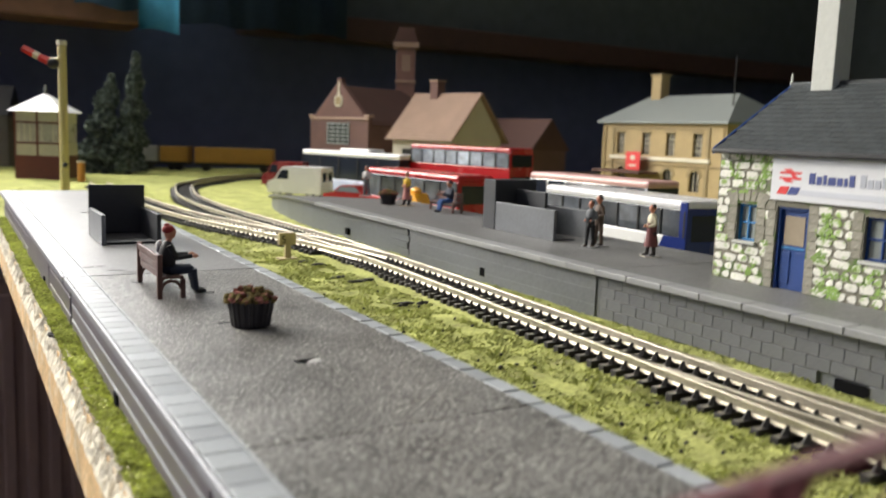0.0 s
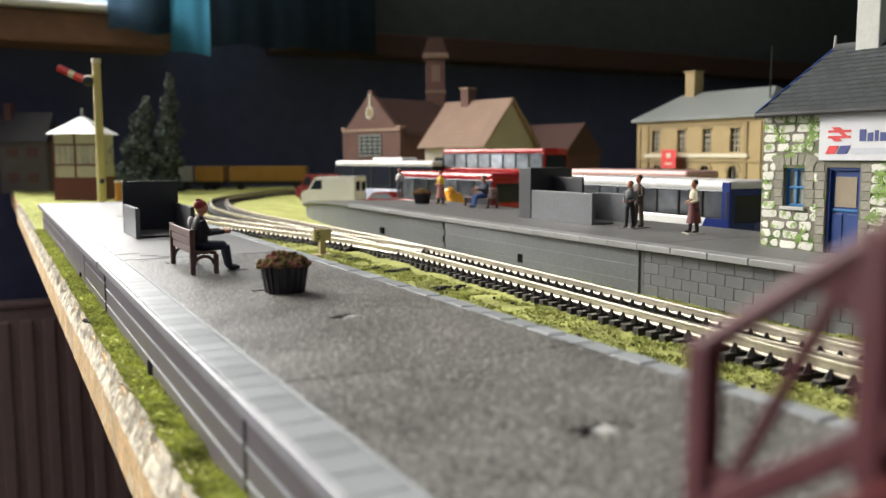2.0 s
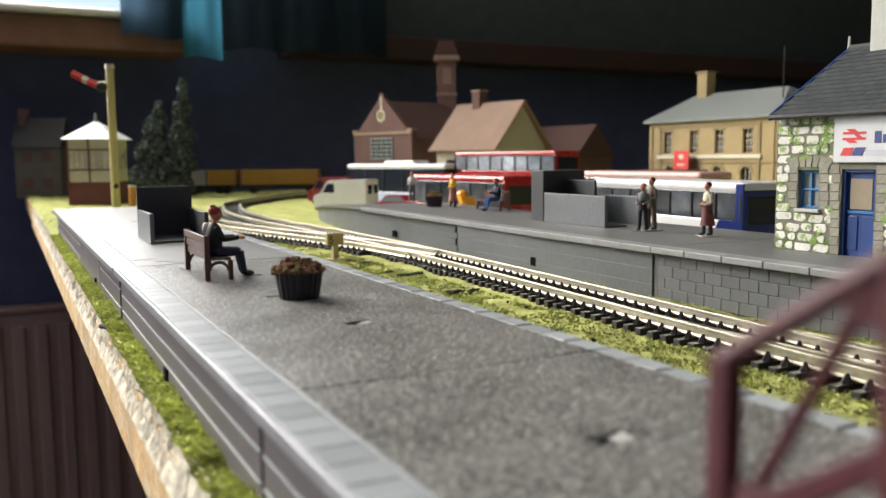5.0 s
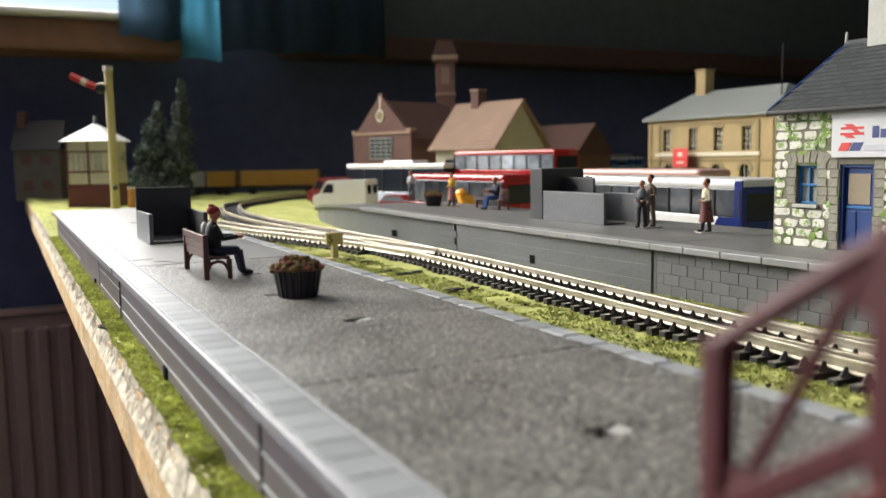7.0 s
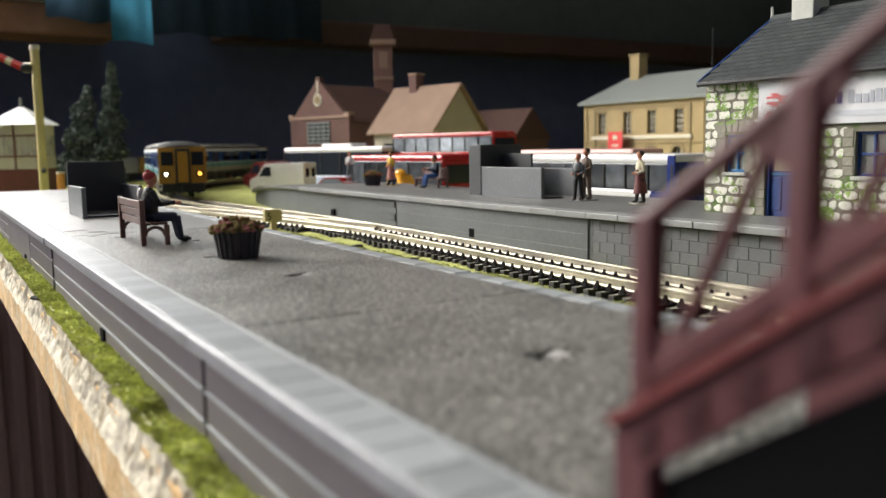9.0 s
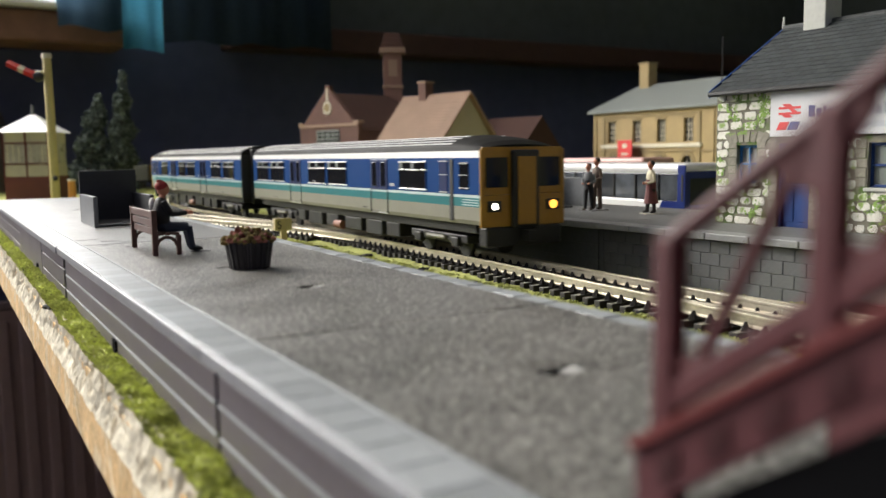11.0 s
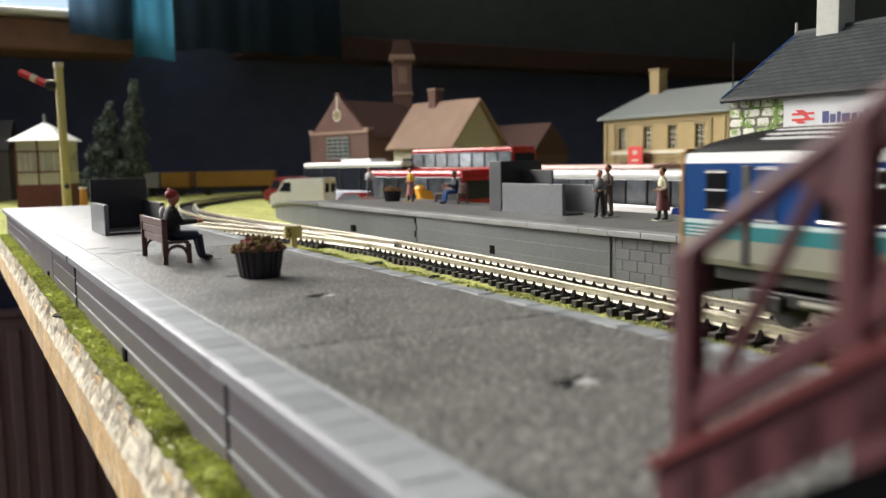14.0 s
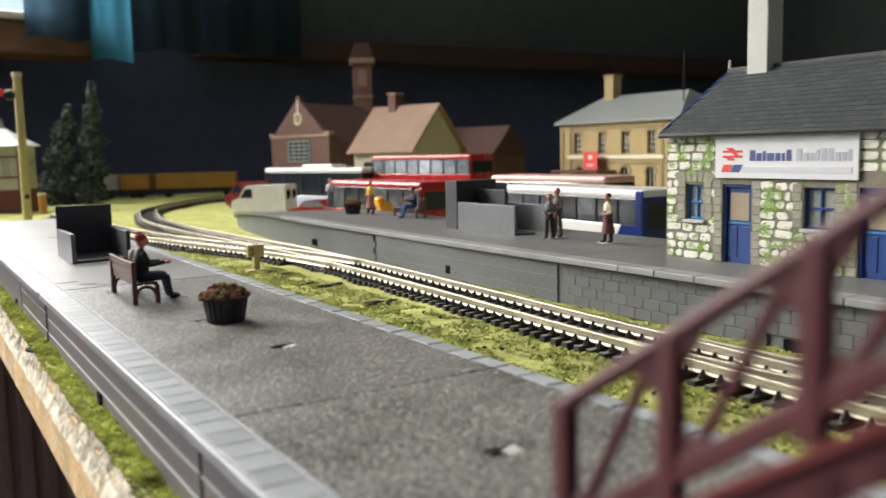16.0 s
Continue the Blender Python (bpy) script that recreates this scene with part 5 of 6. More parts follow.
def tufts():
    """Fibres of model grass, denser beside the near platform and the board's edge."""
    random.seed(4)
    for name, m, n in (("grass_fibres", M_TUFT, 40000), ("dark_grass_fibres", M_TUFT2, 6000), ("moss_fibres", M_MOSS, 16000)):
        verts, faces = [], []
        for i in range(n):
            u = random.random()
            if u < 0.06 or m is M_MOSS:
                x, y = random.uniform(-3.02, -2.56), random.uniform(-9, 36)
            elif u < 0.85:
                x, y = random.uniform(2.1, 7.5), random.uniform(-11, 21) if random.random() < 0.85 else random.uniform(21, 34)
            elif u < 0.93:
                x, y = random.uniform(10.6, 11.3), random.uniform(-9, 30)
            else:
                x, y = random.uniform(-2.9, 9), random.uniform(38, 60)
            if x > -2 and noise.noise((x * 1.1, y * 1.1, 7)) < -0.28:
                continue
            z = 0.16 + 0.10 * noise.noise((x * 0.8, y * 0.8, 0)) + 0.05 * noise.noise((x * 2.7, y * 2.7, 4))
            if x < -1.9:
                z += 0.15
            h, w, a = random.uniform(0.02, 0.075), random.uniform(0.012, 0.032), random.uniform(0, 6.28)
            c, s = math.cos(a) * w, math.sin(a) * w
            lx, ly = random.uniform(-0.1, 0.1), random.uniform(-0.1, 0.1)
            k = len(verts)
            verts += [((x - c) * S, (y - s) * S, (z - 0.04) * S), ((x + c) * S, (y + s) * S, (z - 0.04) * S), ((x - s + lx) * S, (y + c + ly) * S, (z + h) * S), ((x + s + lx * 0.5) * S, (y - c + ly) * S, (z + h * 0.7) * S)]
            faces += [(k, k + 1, k + 2), (k, k + 1, k + 3), (k + 1, k + 2, k + 3)]
        me = bpy.data.meshes.new(name)
        me.from_pydata(verts, [], faces)
        me.materials.append(m)
        tagged(new(name, me), "bright green model grass fibres on the layout", "grass", kind="stuff")


tufts()


# ---- town behind the far platform ----
M_BUSRED = mat("bus_red", (0.38, 0.01, 0.016), 0.25, var=0.05, coarse=0.6, fine=6, bump=0.01)
M_BUSWHITE = mat("bus_white", (0.75, 0.75, 0.76), 0.25, var=0.04, coarse=0.6, fine=6, bump=0.01)
M_BUSBLUE = mat("bus_blue", (0.015, 0.03, 0.17), 0.25, var=0.05, coarse=0.6, fine=6, bump=0.01)
M_BUSLILAC = mat("bus_pale_blue", (0.45, 0.5, 0.68), 0.25, var=0.04, coarse=0.6, fine=6, bump=0.01)
M_BUSGLASS = glass("bus_glass", (0.02, 0.024, 0.035), 0.08)
M_BUSGLASS2 = glass("bus_pale_glass", (0.2, 0.23, 0.27), 0.12)
# Uneven pane tones put reflections into the glass colour.
M_BUSPANE = mat("bus_pane_reflection", (0.33, 0.37, 0.44), 0.12, var=0.5, coarse=0.5, fine=2, bump=0.0, island=0.7)
M_BUSPANE2 = mat("bus_dark_pane_reflection", (0.07, 0.078, 0.09), 0.1, var=0.6, coarse=0.7, fine=2, bump=0.0, island=0.6)
M_TYRE = mat("tyre", (0.015, 0.015, 0.015), 0.8, var=0.2, bump=0.1)
M_CARRED = mat("car_red", (0.36, 0.03, 0.03), 0.25, var=0.05, bump=0.01)
M_CARYELLOW = mat("car_yellow", (0.75, 0.36, 0.02), 0.25, var=0.05, bump=0.01)
M_VANRED = mat("van_dark_red", (0.17, 0.015, 0.018), 0.3, var=0.08, bump=0.01)
M_CHROME = mat("lamp_lens", (0.7, 0.7, 0.68), 0.15, 0.3, var=0.05, bump=0.0)


def wheels(th, ys, w, r):
    for y in ys:
        for sx in (-1, 1):
            bm = B(); rod(bm, (sx * w - sx * 0.24, y, r), (sx * w + sx * 0.01, y, r), r, sides=18)
            t = part("wheel", bm, M_TYRE, th)
            bm = B(); rod(bm, (sx * w + sx * 0.005, y, r), (sx * w + sx * 0.025, y, r), r * 0.55, sides=14)
            part("rim", bm, M_CHROME, t)


def bus(at, L, H, skirt, band, roof, label, decks=1, n=7, glassm=None, endm=None, low=None, sill=None, pane=None):
    glassm = glassm or M_BUSGLASS
    th = thing("bus", at, label, "bus", "parked buses")
    W = 1.25
    h = L / 2
    bar("skirt", th, skirt, -W, W, -h, h, 0.3, (sill or 1.3) if decks == 1 else 1.2, bev=0.08)
    if low:
        bar("lower_stripe", th, low, -W - 0.012, W + 0.012, -h + 0.5, h - 2.5, 0.42, 1.0, bev=0.02)
    tops = []
    z = (sill or 1.3) if decks == 1 else 1.2
    for d in range(decks):
        z1 = H - 0.42 if decks == 1 else z + 1.02
        bar("window_band", th, glassm, -W + 0.03, W - 0.03, -h + 0.05, h - 0.05, z - 0.05, z1 + 0.05, bev=0.05)
        for i in range(n + 1):
            y = -h + 0.12 + (L - 0.24) * i / n
            for sx in (-1, 1):
                bar("pillar", th, band, sx * W - 0.04, sx * W + 0.0, y - 0.045, y + 0.045, z, z1)
        # Separate panes, each toned at random as a painted reflection.
        if pane and d == decks - 1:
            for i in range(n):
                y = -h + 0.12 + (L - 0.24) * i / n
                for sx in (-1, 1):
                    bar("pane", th, pane, sx * (W - 0.02) - 0.008, sx * (W - 0.02) + 0.008, y + 0.05, y + (L - 0.24) / n - 0.05, z + 0.03, z1 - 0.03)
        if d < decks - 1:
            bar("deck_band", th, skirt, -W, W, -h, h, z1, z1 + 0.88, bev=0.06)
            z = z1 + 0.88
        else:
            bar("roof", th, roof, -W, W, -h, h, z1, H, bev=0.16)
    if endm:
        bar("end_panel", th, endm, -W + 0.02, W - 0.02, -h - 0.03, -h + 0.25, 0.35, H - 0.3, bev=0.05)
    bar("end_glass", th, M_BUSGLASS, -W + 0.22, W - 0.22, -h - 0.045, -h + 0.1, 1.45, 2.5, bev=0.04)
    if decks == 2:
        bar("end_glass", th, M_BUSGLASS, -W + 0.15, W - 0.15, -h - 0.045, -h + 0.1, 3.15, 4.05, bev=0.04)
    for sx in (-1, 1):
        bar("tail_lamp", th, M_INKRED, sx * 1.0 - 0.1, sx * 1.0 + 0.1, -h - 0.05, -h, 0.7, 0.95, bev=0.02)
    wheels(th, (-h + 2.3, h - 2.4), W, 0.47)
    return th


bus((28.65, 41.8, 0.05, 13.8), 10.45, 4.5, M_BUSRED, M_TYRE, M_BUSRED, "red double-decker bus parked behind the platform", 2, 8, M_BUSGLASS, M_BUSRED, pane=M_BUSPANE)
bus((19.9, 32.45, 0.05, 4.4), 10.1, 3.05, M_BUSRED, M_TYRE, M_BUSRED, "red single-decker bus parked behind the platform", 1, 6, None, M_BUSRED, pane=M_BUSPANE2)
bus((20.95, 15.7, 0.05, -3.7), 9.9, 3.05, M_BUSWHITE, M_TYRE, M_BUSWHITE, "white and blue single-decker bus with navy rear", 1, 7, None, M_BUSBLUE, sill=1.62, pane=M_BUSPANE2)
bus((27.6, 25.6, 0.05, 4.5), 9.6, 3.2, M_BUSRED, M_BUSWHITE, mat("pale_pink_roof", (0.6, 0.36, 0.34), 0.4, var=0.15, coarse=0.6, fine=6, bump=0.03), "red bus parked behind the white bus", 1, 6)
bus((24.65, 52.6, 0.05, 16.1), 12.5, 3.6, M_BUSLILAC, M_TYRE, M_BUSWHITE, "white coach with dark windows parked in the yard", 1, 5)


def coach_pod():
    th = bpy.data.objects["bus.004"]
    bar("air_unit", th, M_BUSWHITE, -0.85, 0.85, -2.2, 1.6, 3.58, 3.86, bev=0.12)


coach_pod()


def bus_wedge():
    th = bpy.data.objects["bus.002"]
    bm = B(); prism(bm, [(-4.9, 0.35), (-3.0, 0.35), (-3.7, 1.6), (-4.9, 1.6)], "x", -1.275, -1.24)
    part("blue_wedge", bm, M_BUSBLUE, th)
    bar("corner_stripe", th, M_BUSBLUE, -1.27, -1.2, -4.97, -4.55, 1.12, 3.0, bev=0.02)
    for y in (-2.1, 2.1):
        bm = B(); prism(bm, [(y - 0.62 + 1.24 * i / 10, 0.42 + 0.5 * math.sin(math.pi * i / 10)) for i in range(11)], "x", -1.268, -1.2)
        part("wheel_arch", bm, M_TYRE, th)


bus_wedge()


def van(at, paint, label):
    th = thing("van", at, label, "van", "parked vans")
    prof = [(-2.35, 0.35), (2.3, 0.35), (2.42, 0.9), (2.3, 1.25), (1.75, 1.42), (1.15, 2.3), (0.9, 2.42), (-2.35, 2.45)]
    bm = B(); prism(bm, [(-y, z) for y, z in prof], "x", -0.98, 0.98)
    bmesh.ops.bevel(bm, geom=bm.edges[:], offset=0.05, segments=2, affect="EDGES")
    part("body", bm, paint, th)
    bm = B(); prism(bm, [(-1.78, 1.46), (-1.22, 2.24), (-1.17, 2.2), (-1.73, 1.42)], "x", -0.85, 0.85)
    part("windscreen", bm, M_BUSGLASS, th)
    for sx in (-1, 1):
        bm = B(); prism(bm, [(-1.55, 1.45), (-1.08, 2.15), (-0.5, 2.15), (-0.5, 1.45)], "x", sx * 0.985 - 0.01, sx * 0.985 + 0.01)
        part("side_window", bm, M_BUSGLASS, th)
        bar("rear_window", th, M_BUSGLASS, sx * 0.48 - 0.3, sx * 0.48 + 0.3, 2.34, 2.37, 1.35, 2.05, bev=0.01)
        bar("headlight", th, M_CHROME, sx * 0.75 - 0.15, sx * 0.75 + 0.15, -2.43, -2.3, 0.85, 1.1, bev=0.03)
    wheels(th, (-1.5, 1.4), 0.95, 0.36)


van((18.6, 50.3, 0.06, -140), M_BUSWHITE, "white panel van parked beyond the far platform")
van((21.0, 59.5, 0.06, -150), M_VANRED, "dark red van parked behind the white van")


def small_car(at, m, label):
    th = thing("car", at, label, "car", "parked model cars")
    prof = [(-2.0, 0.3), (2.0, 0.3), (2.05, 0.75), (1.1, 0.92), (0.5, 1.42), (-0.9, 1.45), (-1.6, 0.98), (-2.05, 0.85)]
    bm = B(); prism(bm, prof, "x", -0.82, 0.82)
    bmesh.ops.bevel(bm, geom=bm.edges[:], offset=0.06, segments=2, affect="EDGES")
    part("body", bm, m, th)
    for sx in (-1, 1):
        bm = B(); prism(bm, [(-1.3, 0.98), (0.85, 0.98), (0.42, 1.34), (-0.85, 1.36)], "x", sx * 0.82 - 0.012, sx * 0.82 + 0.012)
        part("side_window", bm, M_BUSGLASS2, th)
        bar("lamp", th, M_CHROME, sx * 0.6 - 0.12, sx * 0.6 + 0.12, 1.98, 2.06, 0.6, 0.74, bev=0.02)
    wheels(th, (-1.25, 1.25), 0.8, 0.31)


small_car((20.0, 43.6, 0.06, 30), M_CARRED, "red model car on the yard beside the coach")
small_car((24.9, 42.0, 0.06, 25), M_CARYELLOW, "bright yellow model car on the yard")


def digger(at):
    th = thing("digger", at, "small yellow model digger parked behind the far platform", "digger")
    bm = B(); prism(bm, [(-1.0, 0.5), (1.0, 0.5), (1.05, 1.2), (0.75, 1.95), (-0.6, 1.95), (-1.05, 1.35)], "x", -0.42, 0.42)
    bmesh.ops.bevel(bm, geom=bm.edges[:], offset=0.06, segments=2, affect="EDGES")
    part("body", bm, M_CARYELLOW, th)
    bm = B(); blob(bm, (0, 0.05, 2.0), 0.4, 2, (0.8, 1.1, 0.7))
    part("bonnet", bm, M_CARYELLOW, th)
    bar("side_window", th, M_BUSGLASS, -0.435, -0.41, -0.3, 0.5, 1.45, 1.8, bev=0.008)
    wheels(th, (-0.6, 0.6), 0.42, 0.42)


digger((17.75, 29.7, 0.05, 0))

# yard surface under the vehicles
def yard():
    b = B(); prism(b, [(17.05, 6.2), (60, 6.2), (60, 76), (24, 76), (17.05, 40)], "z", -0.02, 0.06)
    tagged(part("yard", b, M_ROAD), "grey surfaced yard behind the far platform", "road", kind="structure")


yard()

M_POSTWALL = mat("post_office_stone", (0.4, 0.3, 0.15), 0.8, var=0.18, coarse=0.6, fine=9, bump=0.15)
M_POSTTRIM = mat("dark_stone_trim", (0.3, 0.23, 0.12), 0.8, var=0.15, coarse=0.6, fine=9, bump=0.1)
M_POSTROOF = mat("lead_roof", (0.22, 0.24, 0.23), 0.55, var=0.1, coarse=0.5, fine=7, bump=0.05)
M_SNOW = mat("cream_band", (0.68, 0.63, 0.5), 0.7, var=0.1, coarse=1, fine=8, bump=0.1)
M_DARKPANE = glass("dark_pane", (0.03, 0.03, 0.03), 0.15)
M_HROOF = mat("brown_tile_roof", (0.36, 0.245, 0.18), 0.8, var=0.18, coarse=0.5, fine=9, bump=0.25)
M_HWALL = mat("cream_render", (0.55, 0.5, 0.4), 0.8, var=0.1, coarse=0.5, fine=8, bump=0.1)
M_REDBRICK = mat("red_brick_card", (0.15, 0.08, 0.066), 0.85, var=0.25, coarse=0.6, fine=9, bump=0.2)
M_DARKROOF = mat("dark_tile_roof", (0.10, 0.05, 0.04), 0.85, var=0.2, coarse=0.5, fine=8, bump=0.2)


def post_office():
    th = thing("post_office", (44.4, 38.5, 0.0), "yellow sandstone building with grey hipped roof and red sign", "building")
    ups = (4.4, 1.38, -1.36, -4.2)
    lows = (4.1, -1.25, -4.1)
    holes = [(y - 0.48, y + 0.48, 4.3, 6.05) for y in ups] + [(y - 0.55, y + 0.55, 1.6, 3.3) for y in lows]
    bm = B(); panel(bm, (-7.0, 6.7), (0, 6.8), holes, lambda u, v, w: (0.0 if w == 0 else 0.4, u, v))
    part("front_wall", bm, M_POSTWALL, th)
    bar("side_wall", th, M_POSTWALL, 0.4, 8, 6.3, 6.7, 0, 6.8)
    bar("side_wall", th, M_POSTWALL, 0.4, 8, -7.0, -6.6, 0, 6.8)
    bar("back_wall", th, M_POSTWALL, 7.6, 8, -6.6, 6.3, 0, 6.8)
    for y in ups:
        w = part("window", panel_box(0.22, y - 0.48, y + 0.48, 4.3, 6.05), M_DARKPANE, th)
        for k in (-0.16, 0.16):
            bar("glazing_bar", w, M_SNOW, 0.18, 0.215, y + k - 0.025, y + k + 0.025, 4.3, 6.05)
        for z in (4.75, 5.18, 5.6):
            bar("glazing_bar", w, M_SNOW, 0.185, 0.214, y - 0.48, y + 0.48, z - 0.025, z + 0.025)
        bar("window_head", th, M_POSTTRIM, -0.05, 0.0, y - 0.6, y + 0.6, 6.05, 6.25, bev=0.02)
    for y in lows:
        w = part("arched_window", panel_box(0.22, y - 0.55, y + 0.55, 1.6, 3.4), M_DARKPANE, th)
        for k in (-0.2, 0.2):
            bar("glazing_bar", w, M_SNOW, 0.18, 0.215, y + k - 0.025, y + k + 0.025, 1.6, 3.3)
        for i in range(9):
            a = radians(10 + 20 * i)
            bm = B(); box(bm, -0.05, 0.1, -0.13, 0.13, 0.5, 0.8, 0.02, 0, Matrix.Translation((0, y, 2.72)) @ Matrix.Rotation(a - math.pi / 2, 4, "X"))
            part("arch_stone", bm, M_POSTTRIM, th)
    bar("string_course", th, M_SNOW, -0.16, 0.0, -5.6, 5.6, 3.85, 4.15, bev=0.03)
    bar("string_course", th, M_POSTTRIM, -0.12, 0.0, -6.9, 6.6, 3.5, 3.62, bev=0.02)
    for y in (-6.6, -5.3, 5.3, 6.4):
        bar("pilaster", th, M_POSTTRIM if abs(y) < 6 else M_POSTWALL, -0.09, 0.0, y - 0.16, y + 0.16, 0, 6.5, bev=0.02)
    bar("frieze", th, M_POSTTRIM, -0.07, 0.0, -5.2, 5.4, 6.32, 6.45, bev=0.02)
    bar("cornice", th, M_POSTROOF, -0.4, 8.4, -7.4, 7.1, 6.8, 7.02, bev=0.04)
    bm = B()
    vs = [bm.verts.new(p) for p in ((-0.4, -7.4, 7.02), (8.4, -7.4, 7.02), (8.4, 7.1, 7.02), (-0.4, 7.1, 7.02), (4, -4.4, 9.3), (4, 5.2, 9.3))]
    for f in ((0, 1, 4), (1, 2, 5, 4), (2, 3, 5), (3, 0, 4, 5), (3, 2, 1, 0)):
        bm.faces.new([vs[i] for i in f])
    bmesh.ops.recalc_face_normals(bm, faces=bm.faces[:])
    part("roof", bm, M_POSTROOF, th)
    bm = B(); box(bm, 3.3, 4.3, 3.5, 4.6, 8.6, 10.95, 0.04)
    c = part("chimney", bm, M_POSTWALL, th)
    bar("chimney_cap", c, M_POSTTRIM, 3.2, 4.4, 3.4, 4.7, 10.95, 11.12, bev=0.03)
    s = bar("sign_board", th, M_INKRED, -0.75, -0.68, 1.15, 2.85, 3.0, 4.5, bev=0.02, label="red sign board with pale marks")
    bar("sign_mark", s, M_SNOW, -0.765, -0.75, 1.75, 2.25, 3.85, 4.2)
    bar("sign_mark", s, M_SNOW, -0.765, -0.75, 1.6, 2.4, 3.3, 3.45)
    bar("porch_canopy", th, M_DARKROOF, -2.2, 0.0, -0.3, 5.4, 2.75, 2.95, bev=0.03)
    bm = B(); rod(bm, (2.0, -5.6, 8.0), (2.0, -5.6, 12.0), 0.05, sides=8)
    part("flag_pole", bm, M_GUTTER, th)


post_office()


def house():
    th = thing("house", (31.96, 55.78, 0, 13.8), "cream rendered house with steep brown tiled roof", "house")
    h = 4.3
    bar("wall", th, M_HWALL, 0.3, 6.5, -h + 0.3, h - 0.3, 0, 5.0)
    bm = B(); prism(bm, [(0.3, 5.0), (6.5, 5.0), (3.4, 8.9)], "y", -h + 0.3, h - 0.3)
    part("gable_wall", bm, M_HWALL, th)
    for s in (0, 1):
        pts = [(-0.35, 4.75), (3.4, 9.15), (3.4, 8.92), (-0.2, 4.7)] if s == 0 else [(7.15, 4.75), (3.4, 9.15), (3.4, 8.92), (7.0, 4.7)]
        bm = B(); prism(bm, pts, "y", -h - 0.15, h + 0.15)
        part("roof_slope", bm, M_HROOF, th)
        for i in range(16):
            k = (i + 0.5) / 16
            x = (-0.35 + 3.75 * k) if s == 0 else (7.15 - 3.75 * k)
            bm = B(); box(bm, x - 0.1, x + 0.1, -h - 0.15, h + 0.15, 4.75 + 4.4 * k - 0.02, 4.75 + 4.4 * k + 0.06)
            part("tile_course", bm, M_HROOF, th)
    ch = bar("chimney", th, M_REDBRICK, 2.9, 3.9, 0.9, 1.9, 8.0, 10.2, bev=0.03)
    bar("chimney_cap", ch, M_HROOF, 2.8, 4.0, 0.8, 2.0, 10.2, 10.35, bev=0.03)
    for y in (-2.2, 2.0):
        bar("window", th, M_DARKPANE, 0.24, 0.3, y - 0.6, y + 0.6, 2.4, 3.9)
    bar("window", th, M_DARKPANE, 2.6, 4.0, -h + 0.24, -h + 0.3, 2.6, 4.1)
    bar("bargeboard", th, M_SNOW, 0.2, 0.3, -h - 0.1, -h + 0.3, 4.5, 4.9)


house()


def school_hall():
    th = thing("school_hall", (28.65, 66.6, 0, 15), "red brick hall with shaped gable and clock", "building")
    h = 4.6
    bm = B(); prism(bm, [(-h, 0), (h, 0), (h, 6.6), (h - 0.5, 6.7), (0.35, 10.0), (0.3, 10.5), (-0.3, 10.5), (-0.35, 10.0), (-h + 0.5, 6.7), (-h, 6.6)], "x", 0, 0.5)
    part("gable_front", bm, M_REDBRICK, th)
    bar("side_wall", th, M_REDBRICK, 0.5, 12, -h + 0.2, -h + 0.6, 0, 6.3)
    bar("side_wall", th, M_REDBRICK, 0.5, 12, h - 0.6, h - 0.2, 0, 6.3)
    bar("back_wall", th, M_REDBRICK, 11.6, 12, -h + 0.6, h - 0.6, 0, 6.3)
    bm = B(); prism(bm, [(-h - 0.1, 6.0), (h + 0.1, 6.0), (0, 9.8)], "x", 0.5, 12.2)
    part("roof", bm, M_DARKROOF, th)
    bar("string_course", th, M_HROOF, -0.12, 0.0, -h - 0.05, h + 0.05, 6.45, 6.7, bev=0.02)
    for y in (-h + 0.2, h - 0.2):
        bar("kneeler", th, M_HROOF, -0.12, 0.6, y - 0.35, y + 0.35, 6.7, 6.95, bev=0.03)
    bm = B(); rod(bm, (-0.1, 0, 8.3), (0.05, 0, 8.3), 0.62, sides=24)
    ck = part("clock", bm, M_SNOW, th)
    bm = B(); rod(bm, (-0.13, 0, 8.3), (-0.09, 0, 8.3), 0.45, sides=20)
    part("clock_face", bm, M_POSTTRIM, ck)
    bar("finial_strip", th, M_SNOW, -0.06, 0.0, -0.1, 0.1, 8.95, 10.2)
    w = bar("window", th, M_DARKPANE, -0.06, 0.0, -1.75, 1.75, 4.05, 6.1)
    for i in range(6):
        z = 4.1 + 0.39 * i
        bar("glazing_bar", w, M_POSTROOF, -0.11, -0.05, -1.75, 1.75, z - 0.09, z + 0.09)
    for i in range(5):
        y = -1.7 + 0.85 * i
        bar("glazing_bar", w, M_POSTROOF, -0.1, -0.05, y - 0.06, y + 0.06, 4.05, 6.1)


school_hall()


def clock_tower():
    th = thing("brick_tower", (37.4, 69.3, 0, -27.5), "square red brick tower with cornice and cupola", "tower")
    bar("shaft", th, M_TOWER, -0.98, 0.98, -0.98, 0.98, 0, 14.2, bev=0.04)
    bar("string_course", th, M_HROOF, -1.08, 1.08, -1.08, 1.08, 10.6, 10.9, bev=0.03)
    bar("cornice", th, M_HROOF, -1.35, 1.35, -1.35, 1.35, 14.2, 14.75, bev=0.06)
    for i, (w, z0, z1) in enumerate(((1.15, 14.75, 15.2), (1.0, 15.3, 15.7), (0.85, 15.8, 16.2))):
        bar("cupola_tier", th, M_DARKROOF, -w, w, -w, w, z0, z1 + 0.1, bev=0.05)
    bar("louvre", th, M_HROOF, -0.45, 0.45, -1.03, -0.95, 11.8, 13.5, bev=0.03)
    bar("louvre", th, M_HROOF, -1.03, -0.95, -0.45, 0.45, 11.8, 13.5, bev=0.03)


